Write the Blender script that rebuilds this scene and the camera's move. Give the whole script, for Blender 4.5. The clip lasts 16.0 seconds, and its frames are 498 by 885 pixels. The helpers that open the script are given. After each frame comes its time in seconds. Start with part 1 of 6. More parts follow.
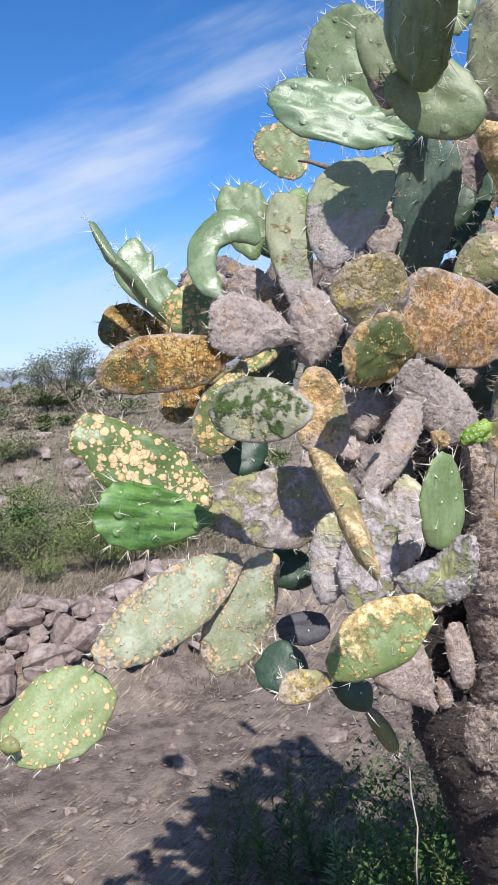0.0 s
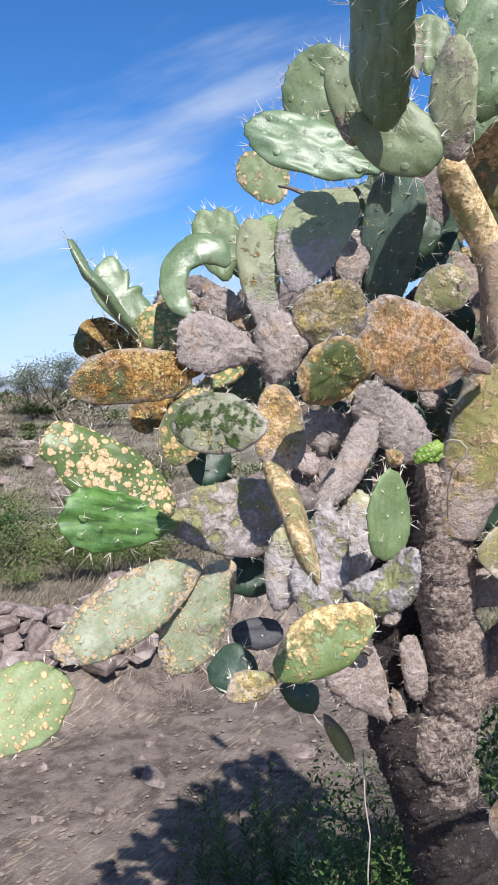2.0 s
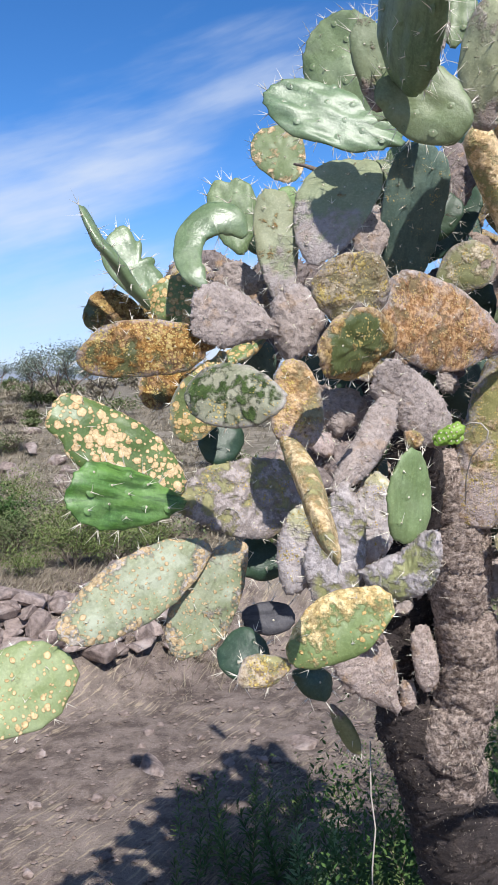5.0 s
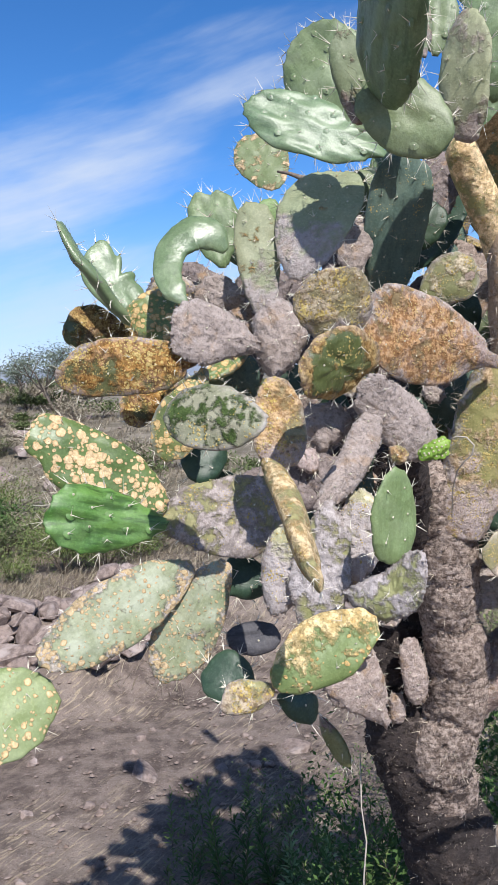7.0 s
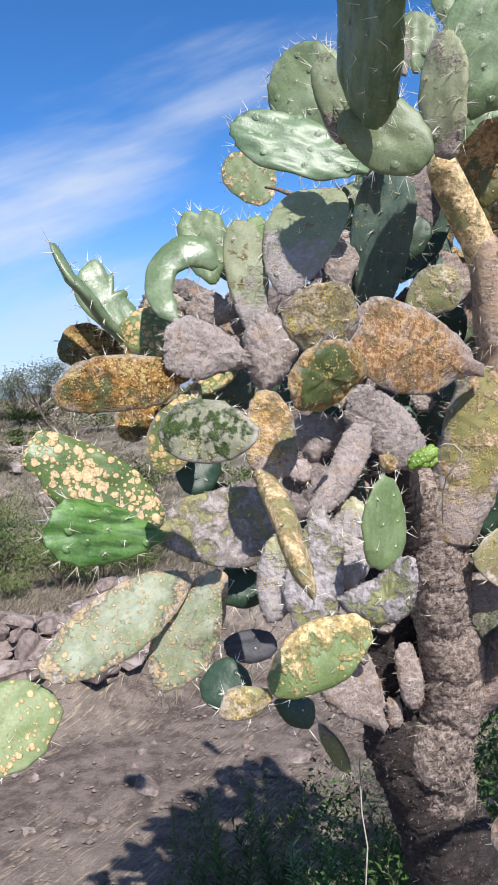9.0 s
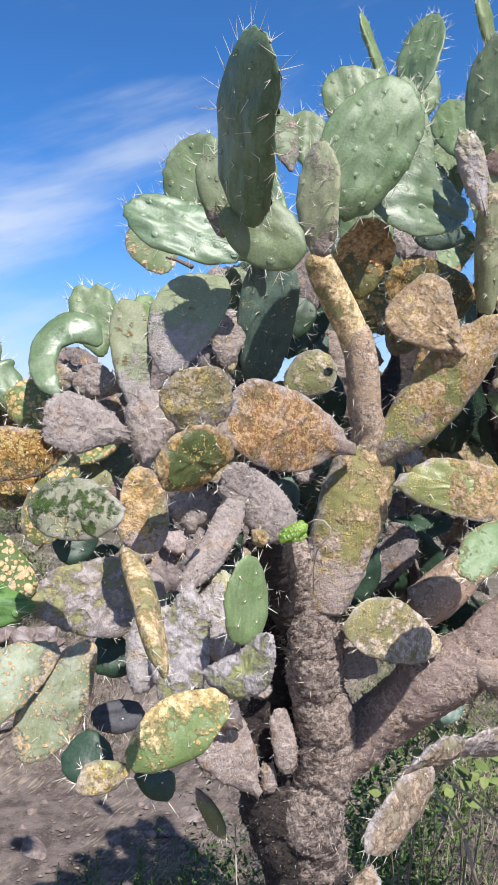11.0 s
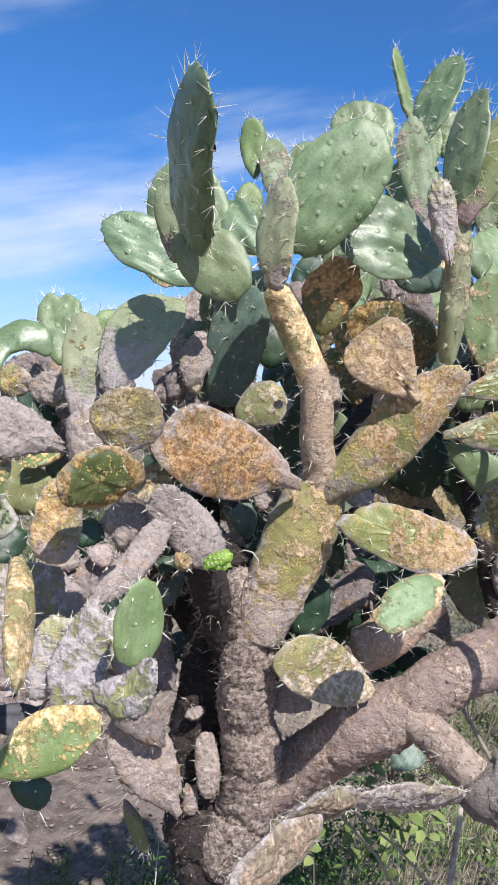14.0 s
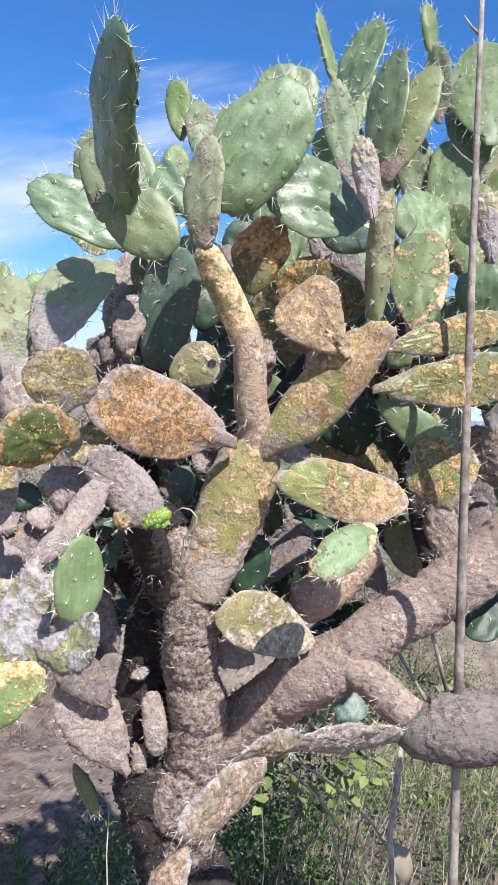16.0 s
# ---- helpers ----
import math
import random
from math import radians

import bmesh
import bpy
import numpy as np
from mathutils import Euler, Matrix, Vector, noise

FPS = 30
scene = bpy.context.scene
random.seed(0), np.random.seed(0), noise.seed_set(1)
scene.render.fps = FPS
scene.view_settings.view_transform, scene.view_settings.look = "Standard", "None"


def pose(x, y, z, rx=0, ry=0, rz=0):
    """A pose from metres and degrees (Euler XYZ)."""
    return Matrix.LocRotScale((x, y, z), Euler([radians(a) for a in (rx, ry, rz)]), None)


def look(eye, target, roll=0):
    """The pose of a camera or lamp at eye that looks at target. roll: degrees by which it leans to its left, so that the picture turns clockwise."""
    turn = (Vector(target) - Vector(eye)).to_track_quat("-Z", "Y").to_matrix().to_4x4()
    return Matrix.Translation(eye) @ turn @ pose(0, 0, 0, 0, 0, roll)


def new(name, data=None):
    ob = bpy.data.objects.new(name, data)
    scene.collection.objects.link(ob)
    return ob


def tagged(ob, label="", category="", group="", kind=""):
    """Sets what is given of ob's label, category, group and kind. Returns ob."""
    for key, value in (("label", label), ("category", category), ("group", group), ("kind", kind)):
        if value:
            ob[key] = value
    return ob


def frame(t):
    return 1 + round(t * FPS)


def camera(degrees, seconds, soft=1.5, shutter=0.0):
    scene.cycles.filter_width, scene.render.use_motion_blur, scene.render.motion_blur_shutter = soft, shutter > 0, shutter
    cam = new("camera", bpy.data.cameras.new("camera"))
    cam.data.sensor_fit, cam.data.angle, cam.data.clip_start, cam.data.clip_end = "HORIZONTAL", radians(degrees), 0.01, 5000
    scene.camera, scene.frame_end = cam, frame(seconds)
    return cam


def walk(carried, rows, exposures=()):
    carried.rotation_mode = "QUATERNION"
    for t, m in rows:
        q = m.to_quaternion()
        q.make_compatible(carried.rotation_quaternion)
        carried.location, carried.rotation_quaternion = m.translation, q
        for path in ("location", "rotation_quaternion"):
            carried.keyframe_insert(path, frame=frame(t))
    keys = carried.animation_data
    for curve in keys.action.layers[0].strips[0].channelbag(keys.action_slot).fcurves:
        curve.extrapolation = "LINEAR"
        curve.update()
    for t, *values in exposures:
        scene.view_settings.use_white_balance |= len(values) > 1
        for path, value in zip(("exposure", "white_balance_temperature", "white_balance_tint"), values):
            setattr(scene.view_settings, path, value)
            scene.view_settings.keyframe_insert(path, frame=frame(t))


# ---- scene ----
cam = camera(35.0, 16.0, soft=1.1)
# seconds, place, turn
ROWS = [
    (0.0, 0.0000, 0.0000, 1.7200, 84.582, 4.679, 0.057),
    (0.5, 0.0199, -0.0292, 1.7289, 84.983, 3.990, -0.502),
    (1.0, 0.0105, -0.0530, 1.7188, 85.275, 3.029, -0.572),
    (1.5, 0.0343, -0.0643, 1.7122, 85.520, 2.833, -0.576),
    (2.0, 0.0457, -0.0782, 1.7176, 85.679, 2.608, -0.814),
    (2.5, 0.0260, -0.0596, 1.7044, 85.709, 2.494, -0.673),
    (3.0, 0.0187, -0.0476, 1.6975, 85.102, 2.616, 0.321),
    (3.5, 0.0147, -0.0488, 1.7017, 84.998, 2.359, 0.427),
    (4.0, -0.0004, -0.0467, 1.6914, 85.125, 1.493, 0.390),
    (4.5, 0.0037, -0.0420, 1.6839, 85.187, 1.160, 0.208),
    (4.7, 0.0159, -0.0340, 1.6837, 85.169, 1.205, -0.147),
    (7.0, 0.0409, 0.0015, 1.7179, 85.078, 2.103, -1.202),
    (7.5, 0.0547, -0.0087, 1.7219, 85.301, 2.192, -1.279),
    (8.0, 0.0382, -0.0177, 1.7191, 85.467, 3.205, -1.477),
    (8.5, 0.0370, -0.0203, 1.7154, 85.623, 3.354, -1.559),
    (9.0, 0.0446, -0.0351, 1.7238, 85.814, 3.328, -1.664),
    (9.5, 0.0737, -0.0703, 1.7543, 86.562, 2.884, -3.473),
    (10.0, 0.0995, -0.1012, 1.7740, 87.997, 2.408, -6.160),
    (10.2, 0.1016, -0.0977, 1.7659, 88.238, 2.377, -6.548),
    (12.3, 0.2100, -0.1162, 1.8180, 89.739, -2.290, -7.524),
    (12.5, 0.2284, -0.1156, 1.8163, 89.783, -2.614, -6.739),
    (13.0, 0.3065, -0.1294, 1.8296, 89.936, -2.768, -5.564),
    (13.5, 0.3615, -0.1412, 1.8449, 89.366, -5.559, -3.275),
    (14.0, 0.3863, -0.1370, 1.8288, 89.567, -5.435, -3.299),
    (14.5, 0.3789, -0.1427, 1.8114, 89.480, -3.973, -3.491),
    (15.0, 0.3686, -0.1571, 1.8054, 89.060, -3.790, -4.303),
    (15.5, 0.3917, -0.1809, 1.7945, 88.847, -3.755, -5.819),
    (16.0, 0.4020, -0.1683, 1.7855, 88.308, -3.647, -7.581),
]
walk(cam, [(t, pose(x, y, z, rx, ry, rz)) for t, x, y, z, rx, ry, rz in ROWS], [(0.0, 0.40), (8.5, 0.37), (12.5, 0.47), (14.5, 0.54), (16.0, 0.67)])
# ---- world ----
SUN_AZ, SUN_EL = 17.0, 47.0          # degrees: to the right of straight behind the first view, above the ground
az, el = radians(SUN_AZ), radians(SUN_EL)
to_sun = Vector((math.sin(az) * math.cos(el), -math.cos(az) * math.cos(el), math.sin(el)))


def link(nt, a, b):
    nt.links.new(a, b)


def node(nt, kind, **values):
    n = nt.nodes.new(kind)
    for key, value in values.items():
        if key in n.inputs:
            n.inputs[key].default_value = value
    return n


def math_node(nt, op, a, b=0.0, clamp=False):
    n = nt.nodes.new("ShaderNodeMath")
    n.operation, n.use_clamp = op, clamp
    for k, v in enumerate((a, b)):
        if isinstance(v, (int, float)):
            n.inputs[k].default_value = v
        else:
            link(nt, v, n.inputs[k])
    return n.outputs[0]


def ramp(nt, fac, lo, hi):
    n = nt.nodes.new("ShaderNodeMapRange")
    n.interpolation_type = "SMOOTHSTEP"
    n.inputs["From Min"].default_value, n.inputs["From Max"].default_value = lo, hi
    link(nt, fac, n.inputs["Value"])
    return n.outputs["Result"]


def blend(nt, fac, a, b):
    n = nt.nodes.new("ShaderNodeMix")
    n.data_type = "RGBA"
    for k, v in ((0, fac), (6, a), (7, b)):
        if isinstance(v, (int, float)):
            n.inputs[k].default_value = v
        elif isinstance(v, tuple):
            n.inputs[k].default_value = (*v[:3], 1)
        else:
            link(nt, v, n.inputs[k])
    return n.outputs[2]


def noise_node(nt, vec, scale, detail=4.0, rough=0.55, out="Fac"):
    n = node(nt, "ShaderNodeTexNoise", Scale=scale, Detail=detail, Roughness=rough)
    link(nt, vec, n.inputs["Vector"])
    return n.outputs[out]


# sky, thin streaks of high cloud, sun
world = bpy.data.worlds.new("sky")
scene.world = world
world.use_nodes = True
nt = world.node_tree
nt.nodes.clear()
sky = nt.nodes.new("ShaderNodeTexSky")
sky.sky_type, sky.sun_disc = "NISHITA", False
sky.sun_elevation, sky.sun_rotation = el, math.pi - az
sky.altitude, sky.air_density, sky.dust_density, sky.ozone_density = 2000, 1.0, 0.2, 4.0
co = nt.nodes.new("ShaderNodeTexCoord").outputs["Generated"]
mp = node(nt, "ShaderNodeMapping")
mp.vector_type = "TEXTURE"
mp.inputs["Rotation"].default_value = (0, radians(-14), 0)
mp.inputs["Scale"].default_value = (0.62, 0.62, 0.16)
mp.inputs["Location"].default_value = (0.25, 0.0, -0.045)
link(nt, co, mp.inputs["Vector"])
streak = noise_node(nt, mp.outputs[0], 1.1, 6.0, 0.52)
mp2 = node(nt, "ShaderNodeMapping")
mp2.vector_type = "TEXTURE"
mp2.inputs["Rotation"].default_value = (0, radians(-17), 0)
mp2.inputs["Scale"].default_value = (0.40, 0.40, 0.045)
link(nt, co, mp2.inputs["Vector"])
fibre = noise_node(nt, mp2.outputs[0], 1.6, 5.0, 0.6)
sep = node(nt, "ShaderNodeSeparateXYZ")
link(nt, co, sep.inputs[0])
low = ramp(nt, sep.outputs[2], 0.50, 0.05)
side = ramp(nt, sep.outputs[0], 0.22, -0.22)
cover = math_node(nt, "ADD", streak, math_node(nt, "MULTIPLY", math_node(nt, "SUBTRACT", fibre, 0.5), 0.16))
cover = math_node(nt, "ADD", cover, math_node(nt, "MULTIPLY", math_node(nt, "MULTIPLY", math_node(nt, "MULTIPLY", low, side), ramp(nt, sep.outputs[2], -0.02, 0.10)), 0.30))
# unseen cloud behind the camera and overhead, added to make the fill less blue
fill_veil = ramp(nt, sep.outputs[1], 0.25, -0.55)
cover = math_node(nt, "ADD", cover, math_node(nt, "MULTIPLY", fill_veil, 0.12))
fill_overhead = ramp(nt, sep.outputs[2], 0.40, 0.85)
cover = math_node(nt, "ADD", cover, math_node(nt, "MULTIPLY", fill_overhead, 0.03))
cloud = ramp(nt, cover, 0.57, 0.90)
cloud = math_node(nt, "MULTIPLY", cloud, 0.92)
haze = math_node(nt, "MULTIPLY", ramp(nt, sep.outputs[2], 0.24, -0.02), 0.75)
blue = node(nt, "ShaderNodeHueSaturation", Saturation=1.24, Value=1.68)
link(nt, sky.outputs[0], blue.inputs["Color"])
warm = nt.nodes.new("ShaderNodeVectorMath")
warm.operation = "MULTIPLY"
warm.inputs[1].default_value = (1.0, 0.975, 1.06)
link(nt, blue.outputs[0], warm.inputs[0])
hazy = blend(nt, haze, warm.outputs[0], (4.5, 5.75, 9.7))
# grey the unseen zenith, to tone down the blue fill
hazy = blend(nt, math_node(nt, "MULTIPLY", fill_overhead, 0.45), hazy, (2.2, 2.35, 2.6))
tint = blend(nt, cloud, hazy, (7.2, 8.0, 9.4))
bg = node(nt, "ShaderNodeBackground", Strength=0.078)
link(nt, tint, bg.inputs["Color"])
link(nt, bg.outputs[0], nt.nodes.new("ShaderNodeOutputWorld").inputs[0])
sun = new("sun", bpy.data.lights.new("sun", "SUN"))
sun.data.energy, sun.data.angle, sun.data.color = 4.7, radians(0.55), (1.0, 0.955, 0.925)
sun.matrix_world = look((0, 0, 30), tuple(Vector((0, 0, 30)) - to_sun))


# ---- materials ----
def material(name, rough=0.8, specular=0.4):
    m = bpy.data.materials.new(name)
    m.use_nodes = True
    t = m.node_tree
    b = t.nodes["Principled BSDF"]
    b.inputs["Roughness"].default_value = rough
    b.inputs["Specular IOR Level"].default_value = specular
    co = t.nodes.new("ShaderNodeTexCoord").outputs["Object"]
    ob = t.nodes.new("ShaderNodeObjectInfo").outputs["Random"]
    sh = t.nodes.new("ShaderNodeVectorMath")
    sh.operation = "ADD"
    cb = t.nodes.new("ShaderNodeCombineXYZ")
    for k, f in enumerate((7.3, 13.7, 29.1)):
        link(t, math_node(t, "MULTIPLY", ob, f), cb.inputs[k])
    link(t, co, sh.inputs[0])
    link(t, cb.outputs[0], sh.inputs[1])
    return m, t, b, sh.outputs[0], ob


def bump(t, b, height, strength, distance):
    n = node(t, "ShaderNodeBump", Strength=strength, Distance=distance)
    link(t, height, n.inputs["Height"])
    link(t, n.outputs[0], b.inputs["Normal"])


def pad_material(name, a, c, spots=0.0, spot_size=60.0, spot_colour=(0.62, 0.43, 0.20), crust=0.0, crust_a=(0.34, 0.17, 0.045),
                 crust_b=(0.42, 0.30, 0.13), cork=0.0, cork_a=(0.36, 0.32, 0.30), cork_b=(0.22, 0.18, 0.165), rim=0.0, gloss=0.35, wax=0.0, dots=0.0, toward=0.0, frost=0.0, dot_colour=(0.46, 0.34, 0.10), fleck=1.0, sheen=0.5, fibre=0.0, streak=0.0, ash=0.0, stain=0.70, grit=1.0, side=0.0, patch_size=24.0):
    """Skin of a pad: green flesh, round scabs, rusty crust, grey cork that creeps up from the base, all with relief."""
    a, c, spot_colour, crust_a, crust_b, cork_a, cork_b = (tuple(0.94 * v * f for v, f in zip(k, (1.02, 0.985, 0.985))) for k in (a, c, spot_colour, crust_a, crust_b, cork_a, cork_b))
    m, t, b, co, ob = material(name, gloss, sheen)
    along = t.nodes.new("ShaderNodeAttribute")
    along.attribute_name = "along"
    edge = t.nodes.new("ShaderNodeAttribute")
    edge.attribute_name = "edge"
    big = noise_node(t, co, 11.0, 3.0)
    mid = noise_node(t, co, 34.0, 5.0, 0.6)
    fine = noise_node(t, co, 190.0, 4.0, 0.65)
    colour = blend(t, ramp(t, big, 0.35, 0.65), a, c)
    colour = blend(t, math_node(t, "MULTIPLY", ramp(t, fine, 0.45, 0.70), 0.35), colour, tuple(1.5 * v + 0.02 for v in c))
    colour = blend(t, math_node(t, "MULTIPLY", ramp(t, noise_node(t, co, 90.0, 5.0, 0.7), 0.58, 0.70), 0.45), colour, tuple(0.45 * v for v in a))
    if streak:
        mp = node(t, "ShaderNodeMapping")
        mp.inputs["Scale"].default_value = (1.0, 0.16, 1.0)
        link(t, co, mp.inputs["Vector"])
        flute = noise_node(t, mp.outputs[0], 70.0, 4.0, 0.6)
        colour = blend(t, math_node(t, "MULTIPLY", ramp(t, flute, 0.52, 0.36), streak), colour, tuple(0.55 * v for v in a))
        colour = blend(t, math_node(t, "MULTIPLY", ramp(t, flute, 0.52, 0.70), streak), colour, tuple(1.25 * v for v in c))
    if wax:
        bloom = ramp(t, noise_node(t, co, 15.0, 5.0, 0.62), 0.42, 0.68)
        colour = blend(t, math_node(t, "MULTIPLY", bloom, wax), colour, (0.33, 0.35, 0.262) if name == "bleached_skin" else (0.37, 0.42, 0.29))
    hue = t.nodes.new("ShaderNodeHueSaturation")
    link(t, math_node(t, "ADD", math_node(t, "MULTIPLY", ob, 0.035), 0.482), hue.inputs["Hue"])
    link(t, math_node(t, "ADD", math_node(t, "MULTIPLY", ob, 0.24), 0.88), hue.inputs["Value"])
    link(t, colour, hue.inputs["Color"])
    colour = hue.outputs[0]
    height = math_node(t, "MULTIPLY", fine, 0.25)
    dull = 0.0
    if crust:
        wide = math_node(t, "ADD", noise_node(t, co, patch_size, 7.0, 0.68 if patch_size < 30 else 0.55), math_node(t, "MULTIPLY", math_node(t, "SUBTRACT", big, 0.5), 0.5))
        if rim:
            wide = math_node(t, "ADD", wide, math_node(t, "MULTIPLY", ramp(t, edge.outputs["Fac"], 0.55, 1.0), rim))
        if toward:
            wide = math_node(t, "ADD", wide, math_node(t, "MULTIPLY", math_node(t, "SUBTRACT", along.outputs["Fac"], 0.5), toward))
        if side:
            across = node(t, "ShaderNodeSeparateXYZ")
            link(t, t.nodes.new("ShaderNodeTexCoord").outputs["Object"], across.inputs[0])
            wide = math_node(t, "ADD", wide, math_node(t, "MULTIPLY", across.outputs[0], side))
        crusty = ramp(t, wide, 0.62 - 0.34 * crust, 0.74 - 0.34 * crust)
        grain = noise_node(t, co, 75.0, 5.0, 0.7)
        patch = blend(t, ramp(t, grain, 0.42, 0.58), tuple(0.8 * v for v in crust_a), tuple(1.15 * v for v in crust_b))
        patch = blend(t, math_node(t, "MULTIPLY", ramp(t, fine, 0.56, 0.66), 0.75 * fleck), patch, tuple(0.22 * v for v in crust_a))
        patch = blend(t, math_node(t, "MULTIPLY", ramp(t, mid, 0.56, 0.66), 0.65 * fleck), patch, tuple(0.32 * v for v in crust_a))
        if ash:
            drift = ramp(t, noise_node(t, co, 20.0, 6.0, 0.68), 0.46, 0.62)
            patch = blend(t, math_node(t, "MULTIPLY", drift, ash), patch, blend(t, ramp(t, grain, 0.40, 0.60), (0.20, 0.15, 0.125), (0.40, 0.335, 0.29)))
        colour = blend(t, crusty, colour, patch)
        height = math_node(t, "ADD", height, math_node(t, "MULTIPLY", crusty, math_node(t, "ADD", grain, 0.4)))
        dull = crusty
    if cork:
        climb = math_node(t, "ADD", math_node(t, "MULTIPLY", along.outputs["Fac"], -1.0), math_node(t, "MULTIPLY", math_node(t, "SUBTRACT", noise_node(t, co, 17.0, 6.0, 0.65), 0.5), 1.5))
        corky = ramp(t, climb, -cork - 0.10, -cork + 0.16)
        patch = blend(t, ramp(t, noise_node(t, co, 70.0, 7.0, 0.70), 0.30, 0.66), cork_b, cork_a)
        patch = blend(t, math_node(t, "MULTIPLY", ramp(t, noise_node(t, co, 19.0, 6.0, 0.68), 0.53, 0.66), stain), patch, (0.36, 0.235, 0.13))
        patch = blend(t, math_node(t, "MULTIPLY", ramp(t, fine, 0.56, 0.68), 0.6 * min(1.0, fleck)), patch, tuple(0.34 * v for v in cork_b))
        colour = blend(t, corky, colour, patch)
        height = math_node(t, "ADD", height, math_node(t, "MULTIPLY", corky, math_node(t, "ADD", noise_node(t, co, 120.0, 6.0, 0.7), 0.3)))
        dull = corky if isinstance(dull, float) else math_node(t, "MAXIMUM", dull, corky)
    if frost:
        hoar = math_node(t, "ADD", edge.outputs["Fac"], math_node(t, "MULTIPLY", math_node(t, "SUBTRACT", noise_node(t, co, 26.0, 5.0, 0.65), 0.5), 0.9))
        hoar = math_node(t, "MULTIPLY", ramp(t, hoar, 0.80, 1.06), frost)
        colour = blend(t, hoar, colour, blend(t, ramp(t, noise_node(t, co, 110.0, 5.0, 0.7), 0.4, 0.6), (0.27, 0.225, 0.205), (0.44, 0.40, 0.38)))
    if fibre:
        mp = node(t, "ShaderNodeMapping")
        mp.inputs["Scale"].default_value = (1.0, 1.0, 2.6)
        link(t, co, mp.inputs["Vector"])
        grainy = noise_node(t, mp.outputs[0], 42.0, 8.0, 0.78)
        colour = blend(t, math_node(t, "MULTIPLY", ramp(t, grainy, 0.48, 0.37), 0.85 * fibre), colour, tuple(0.22 * v for v in a))
        colour = blend(t, math_node(t, "MULTIPLY", ramp(t, grainy, 0.57, 0.68), 0.8 * fibre), colour, tuple(min(0.62, 1.55 * v) for v in crust_b))
        height = math_node(t, "ADD", height, math_node(t, "MULTIPLY", grainy, 2.2))
    if dots:
        for size, shade in ((130.0, dot_colour), (210.0, tuple(v * f for v, f in zip(dot_colour, (1.08, 1.15, 1.4))))):
            v = node(t, "ShaderNodeTexVoronoi", Scale=size, Randomness=1.0)
            link(t, co, v.inputs["Vector"])
            d = math_node(t, "ADD", v.outputs["Distance"], math_node(t, "MULTIPLY", math_node(t, "SUBTRACT", noise_node(t, co, 30.0, 4.0, 0.6), 0.5), -1.6))
            dot = ramp(t, d, dots * 0.5 + 0.06, dots * 0.5 - 0.06)
            colour = blend(t, math_node(t, "MULTIPLY", dot, 0.9), colour, shade)
            height = math_node(t, "ADD", height, math_node(t, "MULTIPLY", dot, 0.28))
    if spots:
        warp = t.nodes.new("ShaderNodeVectorMath")
        warp.operation = "MULTIPLY_ADD"
        link(t, noise_node(t, co, 60.0, 3.0, 0.6, "Color"), warp.inputs[0])
        warp.inputs[1].default_value = (0.010, 0.010, 0.010)
        link(t, co, warp.inputs[2])
        for size, gain in ((spot_size, 1.0), (spot_size * 1.9, 0.60)):
            v = node(t, "ShaderNodeTexVoronoi", Scale=size, Randomness=1.0)
            link(t, warp.outputs[0], v.inputs["Vector"])
            grey = node(t, "ShaderNodeSeparateColor")
            link(t, v.outputs["Color"], grey.inputs[0])
            reach = math_node(t, "ADD", math_node(t, "MULTIPLY", grey.outputs[0], 0.30), math_node(t, "MULTIPLY", math_node(t, "SUBTRACT", big, 0.5), 0.65))
            if rim:
                reach = math_node(t, "ADD", reach, math_node(t, "MULTIPLY", ramp(t, edge.outputs["Fac"], 0.5, 1.0), rim))
            reach = math_node(t, "ADD", reach, (spots - 0.5) * gain)
            d = math_node(t, "SUBTRACT", reach, v.outputs["Distance"])
            scab = ramp(t, d, -0.06, 0.0)
            ring = ramp(t, d, 0.10, 0.01)
            patch = blend(t, math_node(t, "MULTIPLY", ring, 0.55), spot_colour, tuple(s * f for s, f in zip(spot_colour, (0.72, 0.56, 0.38))))
            patch = blend(t, math_node(t, "MULTIPLY", ramp(t, fine, 0.42, 0.66), 0.4), patch, tuple(0.55 * s for s in spot_colour))
            colour = blend(t, scab, colour, patch)
            height = math_node(t, "ADD", height, math_node(t, "MULTIPLY", scab, 0.06))
            dull = scab if isinstance(dull, float) else math_node(t, "MAXIMUM", dull, scab)
    # fine mottling: dark pores and pale grains, strongest where the skin is dead
    pore = noise_node(t, co, 135.0, 3.0, 0.6)
    deep = 0.30 if isinstance(dull, float) else math_node(t, "ADD", math_node(t, "MULTIPLY", dull, 0.48 * grit), 0.22 * grit)
    shade = t.nodes.new("ShaderNodeHueSaturation")
    shade.inputs["Value"].default_value = 0.42
    link(t, colour, shade.inputs["Color"])
    light = t.nodes.new("ShaderNodeHueSaturation")
    light.inputs["Value"].default_value, light.inputs["Saturation"].default_value = 1.42, 0.88
    link(t, colour, light.inputs["Color"])
    colour = blend(t, math_node(t, "MULTIPLY", ramp(t, pore, 0.46, 0.34), math_node(t, "MULTIPLY", deep, 0.8) if not isinstance(deep, float) else deep * 0.6), colour, shade.outputs[0])
    colour = blend(t, math_node(t, "MULTIPLY", ramp(t, pore, 0.54, 0.68), math_node(t, "MULTIPLY", deep, 0.75)), colour, light.outputs[0])
    height = math_node(t, "ADD", height, math_node(t, "MULTIPLY", pore, 0.06 if isinstance(dull, float) else math_node(t, "ADD", math_node(t, "MULTIPLY", dull, 0.9), 0.05)))
    link(t, colour, b.inputs["Base Color"])
